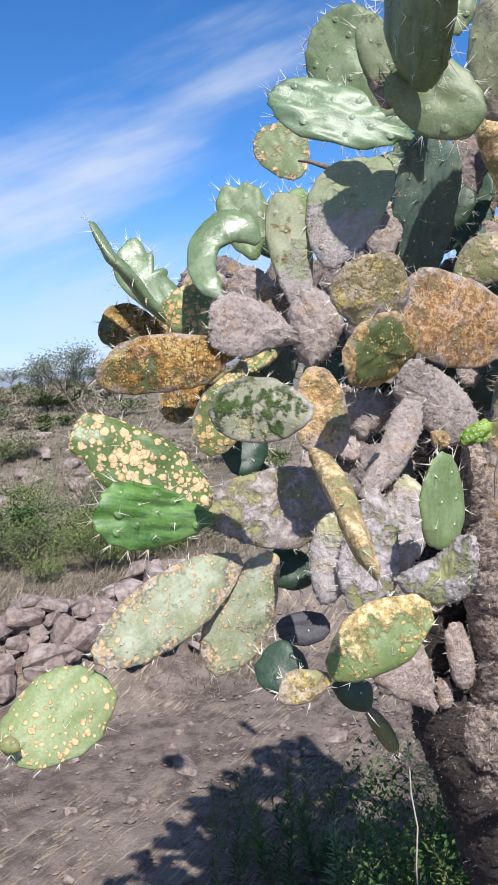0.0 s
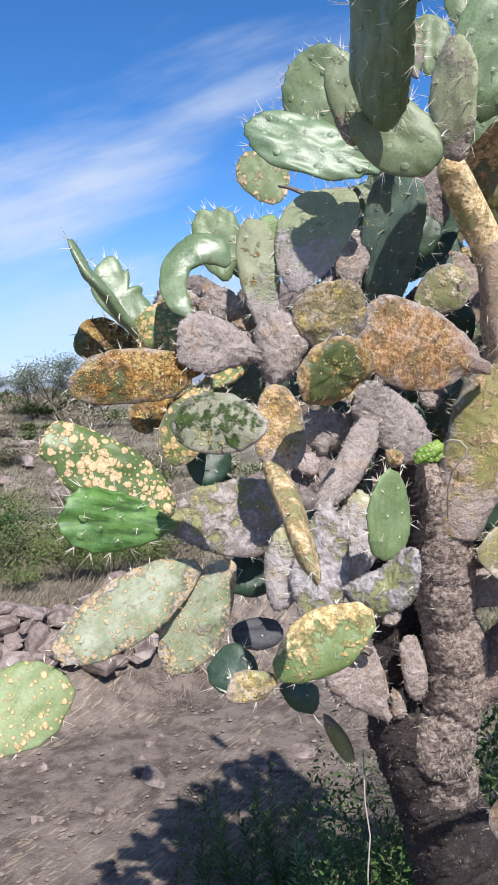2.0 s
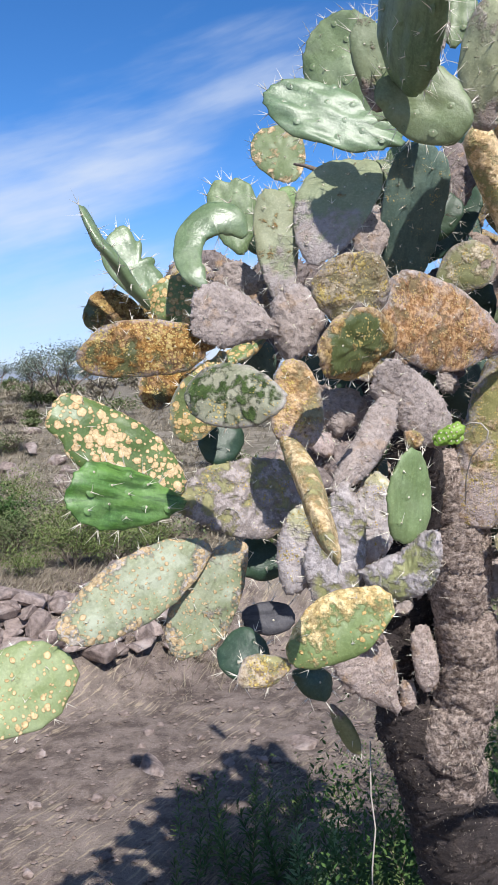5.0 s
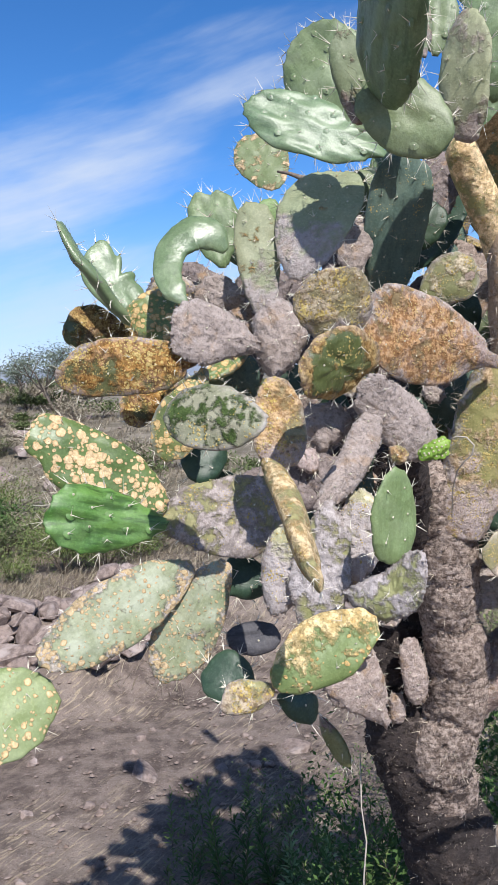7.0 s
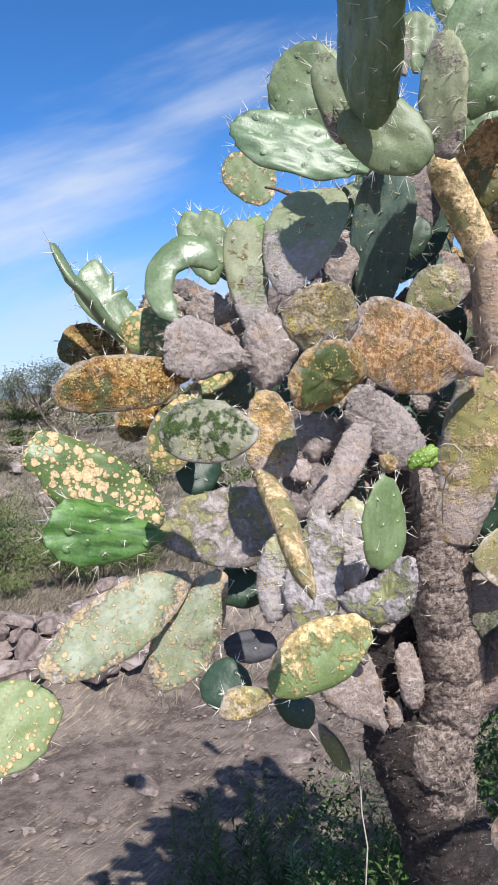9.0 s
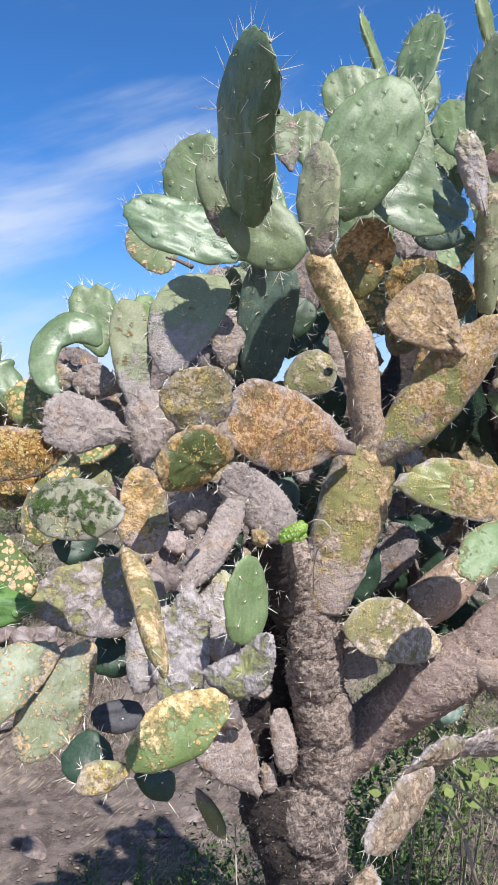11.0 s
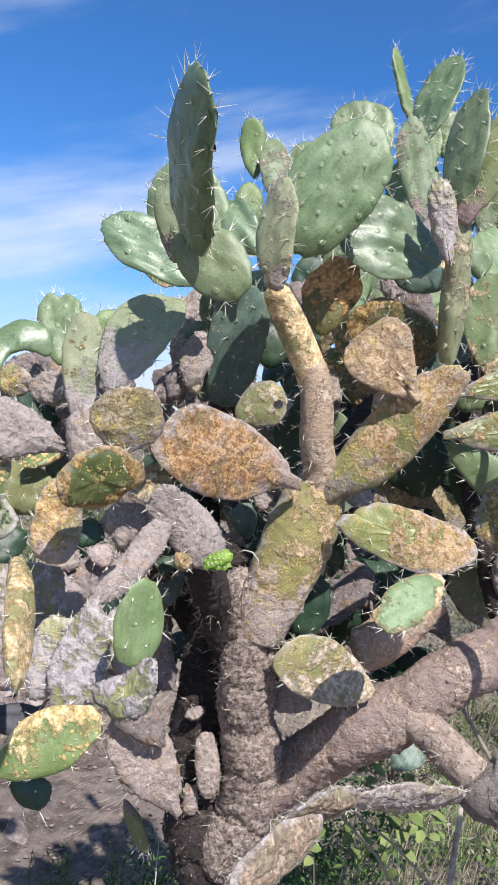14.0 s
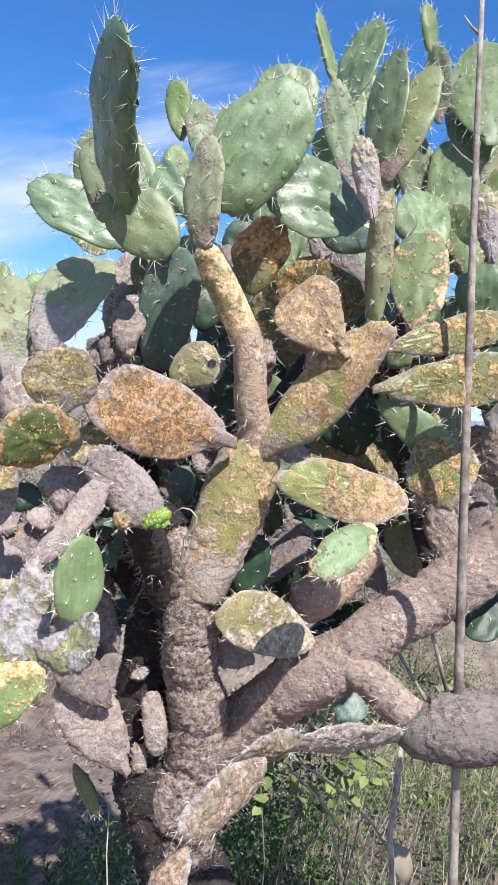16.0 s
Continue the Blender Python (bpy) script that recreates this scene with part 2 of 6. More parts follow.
    if not isinstance(dull, float):
        r = math_node(t, "ADD", math_node(t, "MULTIPLY", dull, 0.9 - gloss), gloss)
        link(t, r, b.inputs["Roughness"])
        link(t, math_node(t, "SUBTRACT", sheen, math_node(t, "MULTIPLY", dull, sheen - 0.18)), b.inputs["Specular IOR Level"])
    bump(t, b, height, 0.75, 0.0042)
    return m


STYLES = {  # material, spines, words
    "leaf": (pad_material("leaf_skin", (0.125, 0.192, 0.066), (0.175, 0.245, 0.092), wax=0.12, gloss=0.5, sheen=0.4), 1.1, "dull green pad"),
    "dusty": (pad_material("dusty_skin", (0.122, 0.180, 0.078), (0.168, 0.226, 0.108), wax=0.24, gloss=0.47, sheen=0.48, streak=0.4), 1.1, "waxy grey-green pad"),
    "gloss": (pad_material("glossy_skin", (0.10, 0.17, 0.085), (0.15, 0.22, 0.115), wax=0.22, gloss=0.40, sheen=0.62, streak=0.5), 0.9, "glossy grey-green pad"),
    "deep": (pad_material("deep_skin", (0.085, 0.140, 0.065), (0.13, 0.19, 0.095), wax=0.15, gloss=0.42, streak=0.5), 1.4, "dark green spiny pad"),
    # near-black green: the shade between pads is put into the skin colour
    "dark": (pad_material("shade_skin", (0.022, 0.052, 0.030), (0.038, 0.075, 0.040), gloss=0.46), 1.0, "pad with interior shade in its dark green"),
    "teal": (pad_material("teal_skin", (0.070, 0.125, 0.095), (0.105, 0.165, 0.128), wax=0.15, gloss=0.46, dots=0.05, streak=0.3), 1.0, "blue-green pad"),
    "fresh": (pad_material("fresh_skin", (0.05, 0.125, 0.018), (0.11, 0.21, 0.045), gloss=0.46, wax=0.10, streak=0.8), 1.3, "fresh bright green pad"),
    "fresh2": (pad_material("young_skin", (0.16, 0.26, 0.10), (0.21, 0.315, 0.14), gloss=0.5, wax=0.15, streak=0.3), 0.7, "young light green pad"),
    "spotted": (pad_material("scabbed_skin", (0.075, 0.13, 0.035), (0.12, 0.19, 0.055), spots=0.74, spot_size=52, spot_colour=(0.68, 0.53, 0.31)), 0.5, "green pad covered with cream scabs"),
    "softspot": (pad_material("freckled_skin", (0.175, 0.225, 0.08), (0.225, 0.27, 0.115), spots=0.50, spot_size=52, spot_colour=(0.68, 0.54, 0.30), wax=0.2, rim=0.06, gloss=0.5), 0.5, "light green pad with cream scabs"),
    "pale": (pad_material("bleached_skin", (0.175, 0.205, 0.10), (0.255, 0.275, 0.17), spots=0.53, spot_size=70, spot_colour=(0.56, 0.45, 0.27), wax=0.8, rim=0.17, gloss=0.6, crust=0.08, crust_a=(0.36, 0.33, 0.27), crust_b=(0.42, 0.385, 0.33), frost=0.08, cork=-0.06, cork_a=(0.46, 0.39, 0.335), cork_b=(0.40, 0.325, 0.27), fleck=0.12, streak=0.35), 0.3, "bleached pale green pad with scabby rim"),
    "camo": (pad_material("mottled_skin", (0.205, 0.215, 0.13), (0.29, 0.29, 0.205), crust=0.5, crust_a=(0.050, 0.085, 0.025), crust_b=(0.062, 0.10, 0.03), toward=0.1, wax=0.2, gloss=0.6, fleck=0.4, dots=0.06, frost=0.7, patch_size=46.0), 0.4, "pale grey-green pad with dark green blotches"),
    "camo2": (pad_material("underside_skin", (0.075, 0.10, 0.03), (0.11, 0.14, 0.045), crust=0.22, rim=0.30, crust_a=(0.30, 0.18, 0.06), crust_b=(0.40, 0.29, 0.12), dots=0.26, frost=0.35), 0.6, "dark olive pad with rusty rim"),
    "yellow": (pad_material("yellow_scab_skin", (0.11, 0.16, 0.05), (0.18, 0.23, 0.08), spots=0.72, spot_size=58, spot_colour=(0.62, 0.47, 0.23), dots=0.10, frost=0.5), 0.5, "green pad crusted with ochre scabs"),
    "lemon": (pad_material("lemon_scab_skin", (0.13, 0.19, 0.06), (0.19, 0.25, 0.09), crust=0.5, crust_a=(0.58, 0.45, 0.20), crust_b=(0.68, 0.56, 0.30), fleck=0.95, toward=0.0, spots=0.46, spot_size=60, spot_colour=(0.66, 0.50, 0.22), gloss=0.5, side=-3.6), 0.3, "green pad with large pale yellow scabs"),
    "rust": (pad_material("rust_skin", (0.18, 0.13, 0.06), (0.26, 0.18, 0.08), crust=0.82, crust_a=(0.31, 0.165, 0.07), crust_b=(0.44, 0.28, 0.14), dots=0.36, dot_colour=(0.46, 0.31, 0.12), frost=0.95, cork=0.24, cork_a=(0.46, 0.38, 0.34), cork_b=(0.32, 0.23, 0.19), ash=0.55, grit=0.8), 0.5, "rust-brown crusted pad with grey rim"),
    "orange": (pad_material("orange_skin", (0.12, 0.12, 0.04), (0.17, 0.15, 0.05), crust=0.74, crust_a=(0.56, 0.31, 0.12), crust_b=(0.62, 0.37, 0.16), toward=0.5, dots=0.06, fleck=0.35, gloss=0.6), 0.5, "orange-brown withered pad"),
    "crust": (pad_material("crust_skin", (0.22, 0.21, 0.10), (0.29, 0.26, 0.13), crust=0.62, crust_a=(0.37, 0.28, 0.14), crust_b=(0.44, 0.38, 0.25), dots=0.48, frost=0.9, cork=0.24, ash=0.45), 0.6, "ochre crusted pad with grey rim"),
    "darkcrust": (pad_material("dark_crust_skin", (0.08, 0.10, 0.035), (0.13, 0.14, 0.05), crust=0.60, crust_a=(0.22, 0.13, 0.05), crust_b=(0.34, 0.24, 0.09), dots=0.26, ash=0.3), 0.7, "dark pad with yellow-brown crust"),
    "tan": (pad_material("tan_skin", (0.24, 0.22, 0.10), (0.32, 0.26, 0.12), crust=0.62, crust_a=(0.42, 0.26, 0.11), crust_b=(0.50, 0.36, 0.19), cork=0.20, dots=0.36, frost=0.6, cork_a=(0.48, 0.41, 0.37), cork_b=(0.36, 0.28, 0.24), fleck=0.7, ash=0.35), 0.7, "tan withered pad"),
    "tanedge": (pad_material("tan_edge_skin", (0.25, 0.26, 0.10), (0.32, 0.31, 0.14), crust=0.66, crust_a=(0.50, 0.36, 0.17), crust_b=(0.58, 0.47, 0.28), dots=0.22, fleck=0.45), 0.8, "narrow yellow-tan pad"),
    "segment": (pad_material("segment_skin", (0.19, 0.20, 0.07), (0.26, 0.25, 0.09), crust=0.66, crust_a=(0.50, 0.31, 0.135), crust_b=(0.50, 0.39, 0.25), dots=0.42, toward=0.3, frost=0.7, cork=0.14, fleck=0.5, ash=0.3), 0.6, "thick orange and grey crusted old pad"),
    "segment2": (pad_material("half_green_skin", (0.21, 0.24, 0.08), (0.28, 0.29, 0.11), crust=0.46, crust_a=(0.40, 0.26, 0.12), crust_b=(0.44, 0.33, 0.20), toward=0.6, dots=0.36, frost=0.95, fleck=0.4, ash=0.35), 0.8, "half green, half rusty pad with grey rim"),
    "yellowrust": (pad_material("yellow_rust_skin", (0.14, 0.165, 0.055), (0.20, 0.215, 0.08), crust=0.50, crust_a=(0.34, 0.205, 0.075), crust_b=(0.46, 0.345, 0.17), dots=0.34, frost=0.9, ash=0.3), 0.9, "olive pad with yellow-orange crust"),
    "oliveyellow": (pad_material("olive_yellow_skin", (0.22, 0.235, 0.085), (0.29, 0.28, 0.12), crust=0.58, crust_a=(0.46, 0.37, 0.25), crust_b=(0.56, 0.48, 0.38), dots=0.34, fleck=0.35, toward=-0.3, frost=0.5), 0.5, "olive and cream weathered pad"),
    "olive": (pad_material("olive_skin", (0.16, 0.185, 0.075), (0.21, 0.225, 0.095), cork=0.20, cork_a=(0.33, 0.25, 0.22), cork_b=(0.24, 0.18, 0.155), wax=0.15, gloss=0.45), 1.0, "olive green pad, purplish at its base"),
    "leafcork": (pad_material("half_cork_skin", (0.20, 0.24, 0.13), (0.27, 0.30, 0.18), cork=0.4, crust=0.12, wax=0.25, gloss=0.55, cork_a=(0.42, 0.39, 0.365), cork_b=(0.34, 0.305, 0.285), fleck=0.5, sheen=0.35, stain=0.25, grit=0.5), 0.8, "grey-green pad, corky towards the base"),
    "dustcork": (pad_material("dust_cork_skin", (0.14, 0.195, 0.10), (0.19, 0.245, 0.135), cork=0.24, crust=0.25, crust_a=(0.34, 0.28, 0.21), crust_b=(0.38, 0.34, 0.28), wax=0.25, gloss=0.55, fleck=0.5, sheen=0.35), 1.1, "grey-green pad with worn skin"),
    "cork": (pad_material("cork_skin", (0.30, 0.27, 0.20), (0.36, 0.32, 0.25), cork=1.35, crust=0.3, cork_a=(0.42, 0.37, 0.335), cork_b=(0.305, 0.262, 0.235), fleck=0.85, frost=0.6, stain=0.45, grit=0.75), 0.5, "grey corky old pad"),
    "corkpink": (pad_material("pink_cork_skin", (0.32, 0.26, 0.21), (0.38, 0.31, 0.26), cork=1.4, cork_a=(0.48, 0.41, 0.385), cork_b=(0.38, 0.31, 0.285), fleck=0.5), 0.6, "pinkish grey corky stem"),
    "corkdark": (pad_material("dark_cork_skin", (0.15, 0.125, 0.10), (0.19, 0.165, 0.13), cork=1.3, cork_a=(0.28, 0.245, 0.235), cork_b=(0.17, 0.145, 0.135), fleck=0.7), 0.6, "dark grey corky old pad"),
    "corkwhite": (pad_material("white_cork_skin", (0.34, 0.33, 0.20), (0.41, 0.39, 0.24), cork=0.80, cork_a=(0.475, 0.445, 0.435), cork_b=(0.39, 0.36, 0.345), dots=0.16, fleck=0.4, frost=0.9, stain=0.2, grit=0.5), 0.4, "pale grey corky pad"),
    "corkgreen2": (pad_material("white_green_skin", (0.25, 0.28, 0.11), (0.33, 0.34, 0.16), crust=0.60, crust_a=(0.41, 0.385, 0.378), crust_b=(0.445, 0.42, 0.415), cork=0.12, cork_a=(0.45, 0.42, 0.41), cork_b=(0.37, 0.335, 0.32), gloss=0.7, fleck=0.2, frost=1.0, stain=0.15, grit=0.45), 0.3, "pale corky pad with yellow-green skin left"),
    "cork_green": (pad_material("grey_green_skin", (0.24, 0.24, 0.11), (0.31, 0.285, 0.13), crust=0.66, crust_a=(0.345, 0.308, 0.285), crust_b=(0.385, 0.35, 0.33), gloss=0.65, cork=0.16, cork_a=(0.40, 0.355, 0.335), cork_b=(0.31, 0.265, 0.25), dots=0.14, fleck=0.3, stain=0.45, grit=0.5), 0.4, "grey corky pad with ochre and green patches"),
    "ringed": (pad_material("ringed_skin", (0.08, 0.085, 0.03), (0.12, 0.125, 0.045), crust=0.72, crust_a=(0.23, 0.12, 0.035), crust_b=(0.34, 0.195, 0.06), dots=0.38, dot_colour=(0.48, 0.36, 0.12), spots=0.50, spot_size=100, spot_colour=(0.50, 0.40, 0.16), frost=0.8, ash=0.25), 0.7, "dark orange crusted pad with yellow rings"),
    "lichen": (pad_material("lichen_skin", (0.20, 0.225, 0.09), (0.29, 0.30, 0.14), crust=0.50, crust_a=(0.46, 0.39, 0.23), crust_b=(0.54, 0.48, 0.34), dots=0.34, frost=0.7, fleck=0.5), 0.4, "pale yellow-green freckled pad"),
    "bud": (pad_material("bud_skin", (0.13, 0.27, 0.03), (0.22, 0.36, 0.05), gloss=0.45), 0.0, "small yellow-green bud"),
    "fruit": (pad_material("fruit_skin", (0.26, 0.15, 0.10), (0.20, 0.24, 0.08), crust=0.1, crust_a=(0.40, 0.17, 0.14), crust_b=(0.45, 0.25, 0.18), gloss=0.5), 0.3, "small reddish fruit bud"),
    "greyedge": (pad_material("grey_edge_skin", (0.34, 0.28, 0.20), (0.40, 0.34, 0.25), crust=0.74, crust_a=(0.42, 0.36, 0.315), crust_b=(0.50, 0.445, 0.405), fleck=0.5, gloss=0.8), 0.8, "pale grey dry pad lying flat"),
    "greybrown": (pad_material("grey_brown_skin", (0.27, 0.235, 0.15), (0.34, 0.295, 0.20), crust=0.62, crust_a=(0.29, 0.205, 0.135), crust_b=(0.39, 0.31, 0.225), frost=1.0, fleck=0.5, gloss=0.8, ash=0.3), 0.8, "brown withered pad with pale grey rim"),
    "beige": (pad_material("beige_skin", (0.40, 0.30, 0.16), (0.48, 0.36, 0.20), crust=0.60, crust_a=(0.52, 0.36, 0.19), crust_b=(0.58, 0.44, 0.28), dots=0.30, frost=0.5, fleck=0.4, ash=0.6), 0.5, "beige dry crusted pad"),
    "stemgreen": (pad_material("stem_green_skin", (0.235, 0.265, 0.13), (0.315, 0.335, 0.19), crust=0.26, crust_a=(0.44, 0.36, 0.22), crust_b=(0.52, 0.45, 0.31), fleck=0.3, streak=0.5, gloss=0.6), 1.0, "upright pale green stem with tan patches"),
    "patchy": (pad_material("patchy_skin", (0.13, 0.195, 0.075), (0.175, 0.24, 0.105), crust=0.20, rim=0.10, crust_a=(0.54, 0.40, 0.22), crust_b=(0.62, 0.49, 0.31), fleck=0.25, spots=0.20, spot_size=110, wax=0.15, gloss=0.5), 0.8, "green pad with tan scab patches"),
    "corkpale": (pad_material("pale_plate_skin", (0.34, 0.28, 0.22), (0.42, 0.35, 0.28), cork=1.35, cork_a=(0.52, 0.445, 0.40), cork_b=(0.34, 0.28, 0.245), fleck=0.7, fibre=0.3), 0.6, "pale grey-brown dead pad, flaking"),
    "withered": (pad_material("withered_skin", (0.050, 0.052, 0.062), (0.085, 0.085, 0.092), gloss=0.7, streak=0.7, fleck=0.6), 0.8, "shrivelled dark grey pad"),
    "worn": (pad_material("worn_skin", (0.25, 0.27, 0.15), (0.33, 0.34, 0.21), cork=0.12, crust=0.24, crust_a=(0.36, 0.32, 0.25), crust_b=(0.42, 0.385, 0.32), cork_a=(0.46, 0.40, 0.345), cork_b=(0.36, 0.30, 0.26), fleck=0.35, gloss=0.6, streak=0.3, stain=0.2, grit=0.7), 1.2, "grey-brown worn pad, green towards the tip"),
    "sleek": (pad_material("sleek_skin", (0.105, 0.165, 0.070), (0.15, 0.21, 0.10), wax=0.22, gloss=0.38, sheen=0.85, streak=0.3), 1.0, "sleek green pad"),
    "barkpad": (pad_material("bark_pad_skin", (0.32, 0.26, 0.20), (0.40, 0.33, 0.26), cork=1.3, cork_a=(0.47, 0.40, 0.35), cork_b=(0.28, 0.225, 0.19), fleck=1.0, fibre=0.5), 1.0, "brown woody dead pad"),
}


def plain(name, a, c, scale, rough=0.85, relief=0.3, depth=0.004, third=None):
    m, t, b, co, ob = material(name, rough, 0.3)
    colour = blend(t, ramp(t, noise_node(t, co, scale, 6.0, 0.62), 0.36, 0.64), a, c)
    if third:
        colour = blend(t, ramp(t, noise_node(t, co, scale * 0.27, 4.0), 0.50, 0.68), colour, third)
    colour = blend(t, math_node(t, "MULTIPLY", ob, 0.35), colour, tuple(0.6 * v for v in a))
    link(t, colour, b.inputs["Base Color"])
    bump(t, b, noise_node(t, co, scale * 2.5, 7.0, 0.68), relief, depth)
    return m


def leafy(name, a, c, through_light=0.25):
    m, t, b, co, ob = material(name, 0.75, 0.15)
    isl = t.nodes.new("ShaderNodeNewGeometry").outputs["Random Per Island"]
    link(t, blend(t, isl, a, c), b.inputs["Base Color"])
    b.inputs["Transmission Weight"].default_value = 0.0
    b.inputs["Subsurface Weight"].default_value = 0.0
    return m


BARK = pad_material("bark", (0.070, 0.054, 0.044), (0.125, 0.098, 0.080), crust=0.60, crust_a=(0.285, 0.225, 0.185), crust_b=(0.43, 0.36, 0.305), gloss=0.9, fleck=0.6, fibre=0.75, toward=0.95)
# dark bark, deepened further to hold the shade inside the plant
BARK_SHADED = pad_material("shaded_dark_bark", (0.028, 0.022, 0.020), (0.052, 0.041, 0.036), crust=0.30, crust_a=(0.06, 0.048, 0.042), crust_b=(0.11, 0.092, 0.082), gloss=0.9, fibre=0.9)
BARK_GREEN = pad_material("green_bark", (0.27, 0.28, 0.09), (0.34, 0.32, 0.13), crust=0.46, crust_a=(0.48, 0.34, 0.18), crust_b=(0.56, 0.44, 0.28), cork=0.36, cork_a=(0.54, 0.465, 0.425), cork_b=(0.42, 0.345, 0.30), dots=0.40, frost=1.0, fleck=0.35, gloss=0.8)
BARK_PINK = pad_material("pink_bark", (0.50, 0.37, 0.245), (0.58, 0.455, 0.325), crust=0.5, crust_a=(0.56, 0.40, 0.26), crust_b=(0.62, 0.52, 0.42), gloss=0.9, fleck=0.4, fibre=0.2)
BARK_ARM = pad_material("smooth_bark", (0.36, 0.29, 0.235), (0.45, 0.365, 0.305), crust=0.42, crust_a=(0.47, 0.34, 0.245), crust_b=(0.54, 0.45, 0.385), gloss=0.9, fleck=0.35, fibre=0.55)
BARK_GREY = pad_material("grey_bark", (0.19, 0.162, 0.148), (0.26, 0.225, 0.205), crust=0.40, crust_a=(0.23, 0.195, 0.178), crust_b=(0.34, 0.30, 0.275), gloss=0.9, fleck=0.6, fibre=0.6)
BARK_YELLOW = pad_material("yellow_bark", (0.30, 0.31, 0.12), (0.38, 0.36, 0.17), crust=0.72, crust_a=(0.74, 0.55, 0.29), crust_b=(0.80, 0.64, 0.38), dots=0.18, gloss=0.8, fleck=0.2)
SPINE = plain("spine_horn", (0.66, 0.62, 0.50), (0.78, 0.74, 0.64), 40, 0.45, 0.0)
AREOLE = plain("areole_felt", (0.46, 0.43, 0.31), (0.62, 0.58, 0.46), 200, 0.95, 0.2)
STONE = plain("stone", (0.19, 0.148, 0.13), (0.37, 0.295, 0.262), 16, 0.95, 0.8, 0.02, third=(0.48, 0.41, 0.38))
PEBBLE = plain("pebble_stone", (0.16, 0.12, 0.10), (0.30, 0.24, 0.21), 12, 0.9, 0.3)
STRAW = leafy("straw", (0.22, 0.187, 0.135), (0.39, 0.335, 0.25))
HERB = leafy("herb_leaf", (0.04, 0.085, 0.024), (0.085, 0.15, 0.045))
PALE_HERB = leafy("pale_herb_leaf", (0.20, 0.30, 0.13), (0.30, 0.40, 0.21))
WEED = leafy("weed_leaf", (0.06, 0.105, 0.03), (0.19, 0.235, 0.09))
BROAD = leafy("broad_leaf", (0.07, 0.125, 0.032), (0.17, 0.24, 0.075))
SCRUB = leafy("scrub_leaf", (0.085, 0.115, 0.045), (0.17, 0.205, 0.09))
SCRUB_DRY = leafy("dry_scrub_leaf", (0.21, 0.187, 0.135), (0.345, 0.30, 0.225))
TREE_LEAF = leafy("tree_leaf", (0.22, 0.27, 0.22), (0.33, 0.38, 0.31))
SHRUB = leafy("shrub_leaf", (0.10, 0.14, 0.045), (0.22, 0.265, 0.095))
TWIG = plain("twig_wood", (0.16, 0.125, 0.10), (0.26, 0.215, 0.175), 60, 0.9, 0.3)
STALK = plain("dry_stalk_wood", (0.27, 0.225, 0.19), (0.50, 0.44, 0.385), 30, 0.85, 0.9, 0.006, third=(0.13, 0.105, 0.09))
THORN = plain("dull_thorn", (0.34, 0.285, 0.22), (0.60, 0.53, 0.43), 60, 0.6, 0.0)
FIBRE = plain("root_fibre", (0.42, 0.38, 0.32), (0.55, 0.50, 0.43), 50, 0.8, 0.0)


def ground_material():
    m, t, b, co, ob = material("dry_soil", 0.95, 0.2)
    co = t.nodes.new("ShaderNodeTexCoord").outputs["Object"]
    big = noise_node(t, co, 0.7, 4.0)
    mid = noise_node(t, co, 5.0, 6.0, 0.65)
    fine = noise_node(t, co, 45.0, 6.0, 0.7)
    colour = blend(t, ramp(t, mid, 0.36, 0.64), (0.105, 0.082, 0.071), (0.235, 0.190, 0.163))
    colour = blend(t, math_node(t, "MULTIPLY", ramp(t, big, 0.48, 0.66), 0.5), colour, (0.27, 0.225, 0.19))
    mp = node(t, "ShaderNodeMapping")
    mp.vector_type = "TEXTURE"
    mp.inputs["Rotation"].default_value = (0, 0, radians(58))
    mp.inputs["Scale"].default_value = (0.45, 0.07, 1.0)
    link(t, co, mp.inputs["Vector"])
    straw = noise_node(t, mp.outputs[0], 2.4, 5.0, 0.65)
    colour = blend(t, math_node(t, "MULTIPLY", math_node(t, "MULTIPLY", ramp(t, straw, 0.53, 0.64), ramp(t, big, 0.38, 0.56)), 0.85), colour, (0.42, 0.345, 0.245))
    colour = blend(t, math_node(t, "MULTIPLY", ramp(t, fine, 0.53, 0.68), 0.65), colour, (0.055, 0.042, 0.036))
    colour = blend(t, math_node(t, "MULTIPLY", ramp(t, noise_node(t, co, 85.0, 5.0, 0.7), 0.57, 0.68), 0.7), colour, (0.42, 0.365, 0.32))
    away = node(t, "ShaderNodeSeparateXYZ")
    link(t, co, away.inputs[0])
    mat_edge = math_node(t, "ADD", away.outputs[1], math_node(t, "MULTIPLY", math_node(t, "SUBTRACT", noise_node(t, co, 0.9, 5.0, 0.65), 0.5), 7.0))
    turf = blend(t, ramp(t, noise_node(t, co, 2.2, 7.0, 0.7), 0.42, 0.60), (0.14, 0.125, 0.09), (0.27, 0.238, 0.185))
    colour = blend(t, math_node(t, "MULTIPLY", ramp(t, mat_edge, 9.0, 11.5), 0.85), colour, turf)
    v = node(t, "ShaderNodeTexVoronoi", Scale=55.0)
    link(t, co, v.inputs["Vector"])
    grit = ramp(t, v.outputs["Distance"], 0.32, 0.16)
    colour = blend(t, math_node(t, "MULTIPLY", grit, math_node(t, "MULTIPLY", ramp(t, mid, 0.46, 0.60), 0.6)), colour, (0.38, 0.32, 0.29))
    link(t, colour, b.inputs["Base Color"])
    bump(t, b, math_node(t, "ADD", math_node(t, "ADD", fine, mid), math_node(t, "MULTIPLY", grit, 0.35)), 0.8, 0.02)
    return m


SOIL = ground_material()


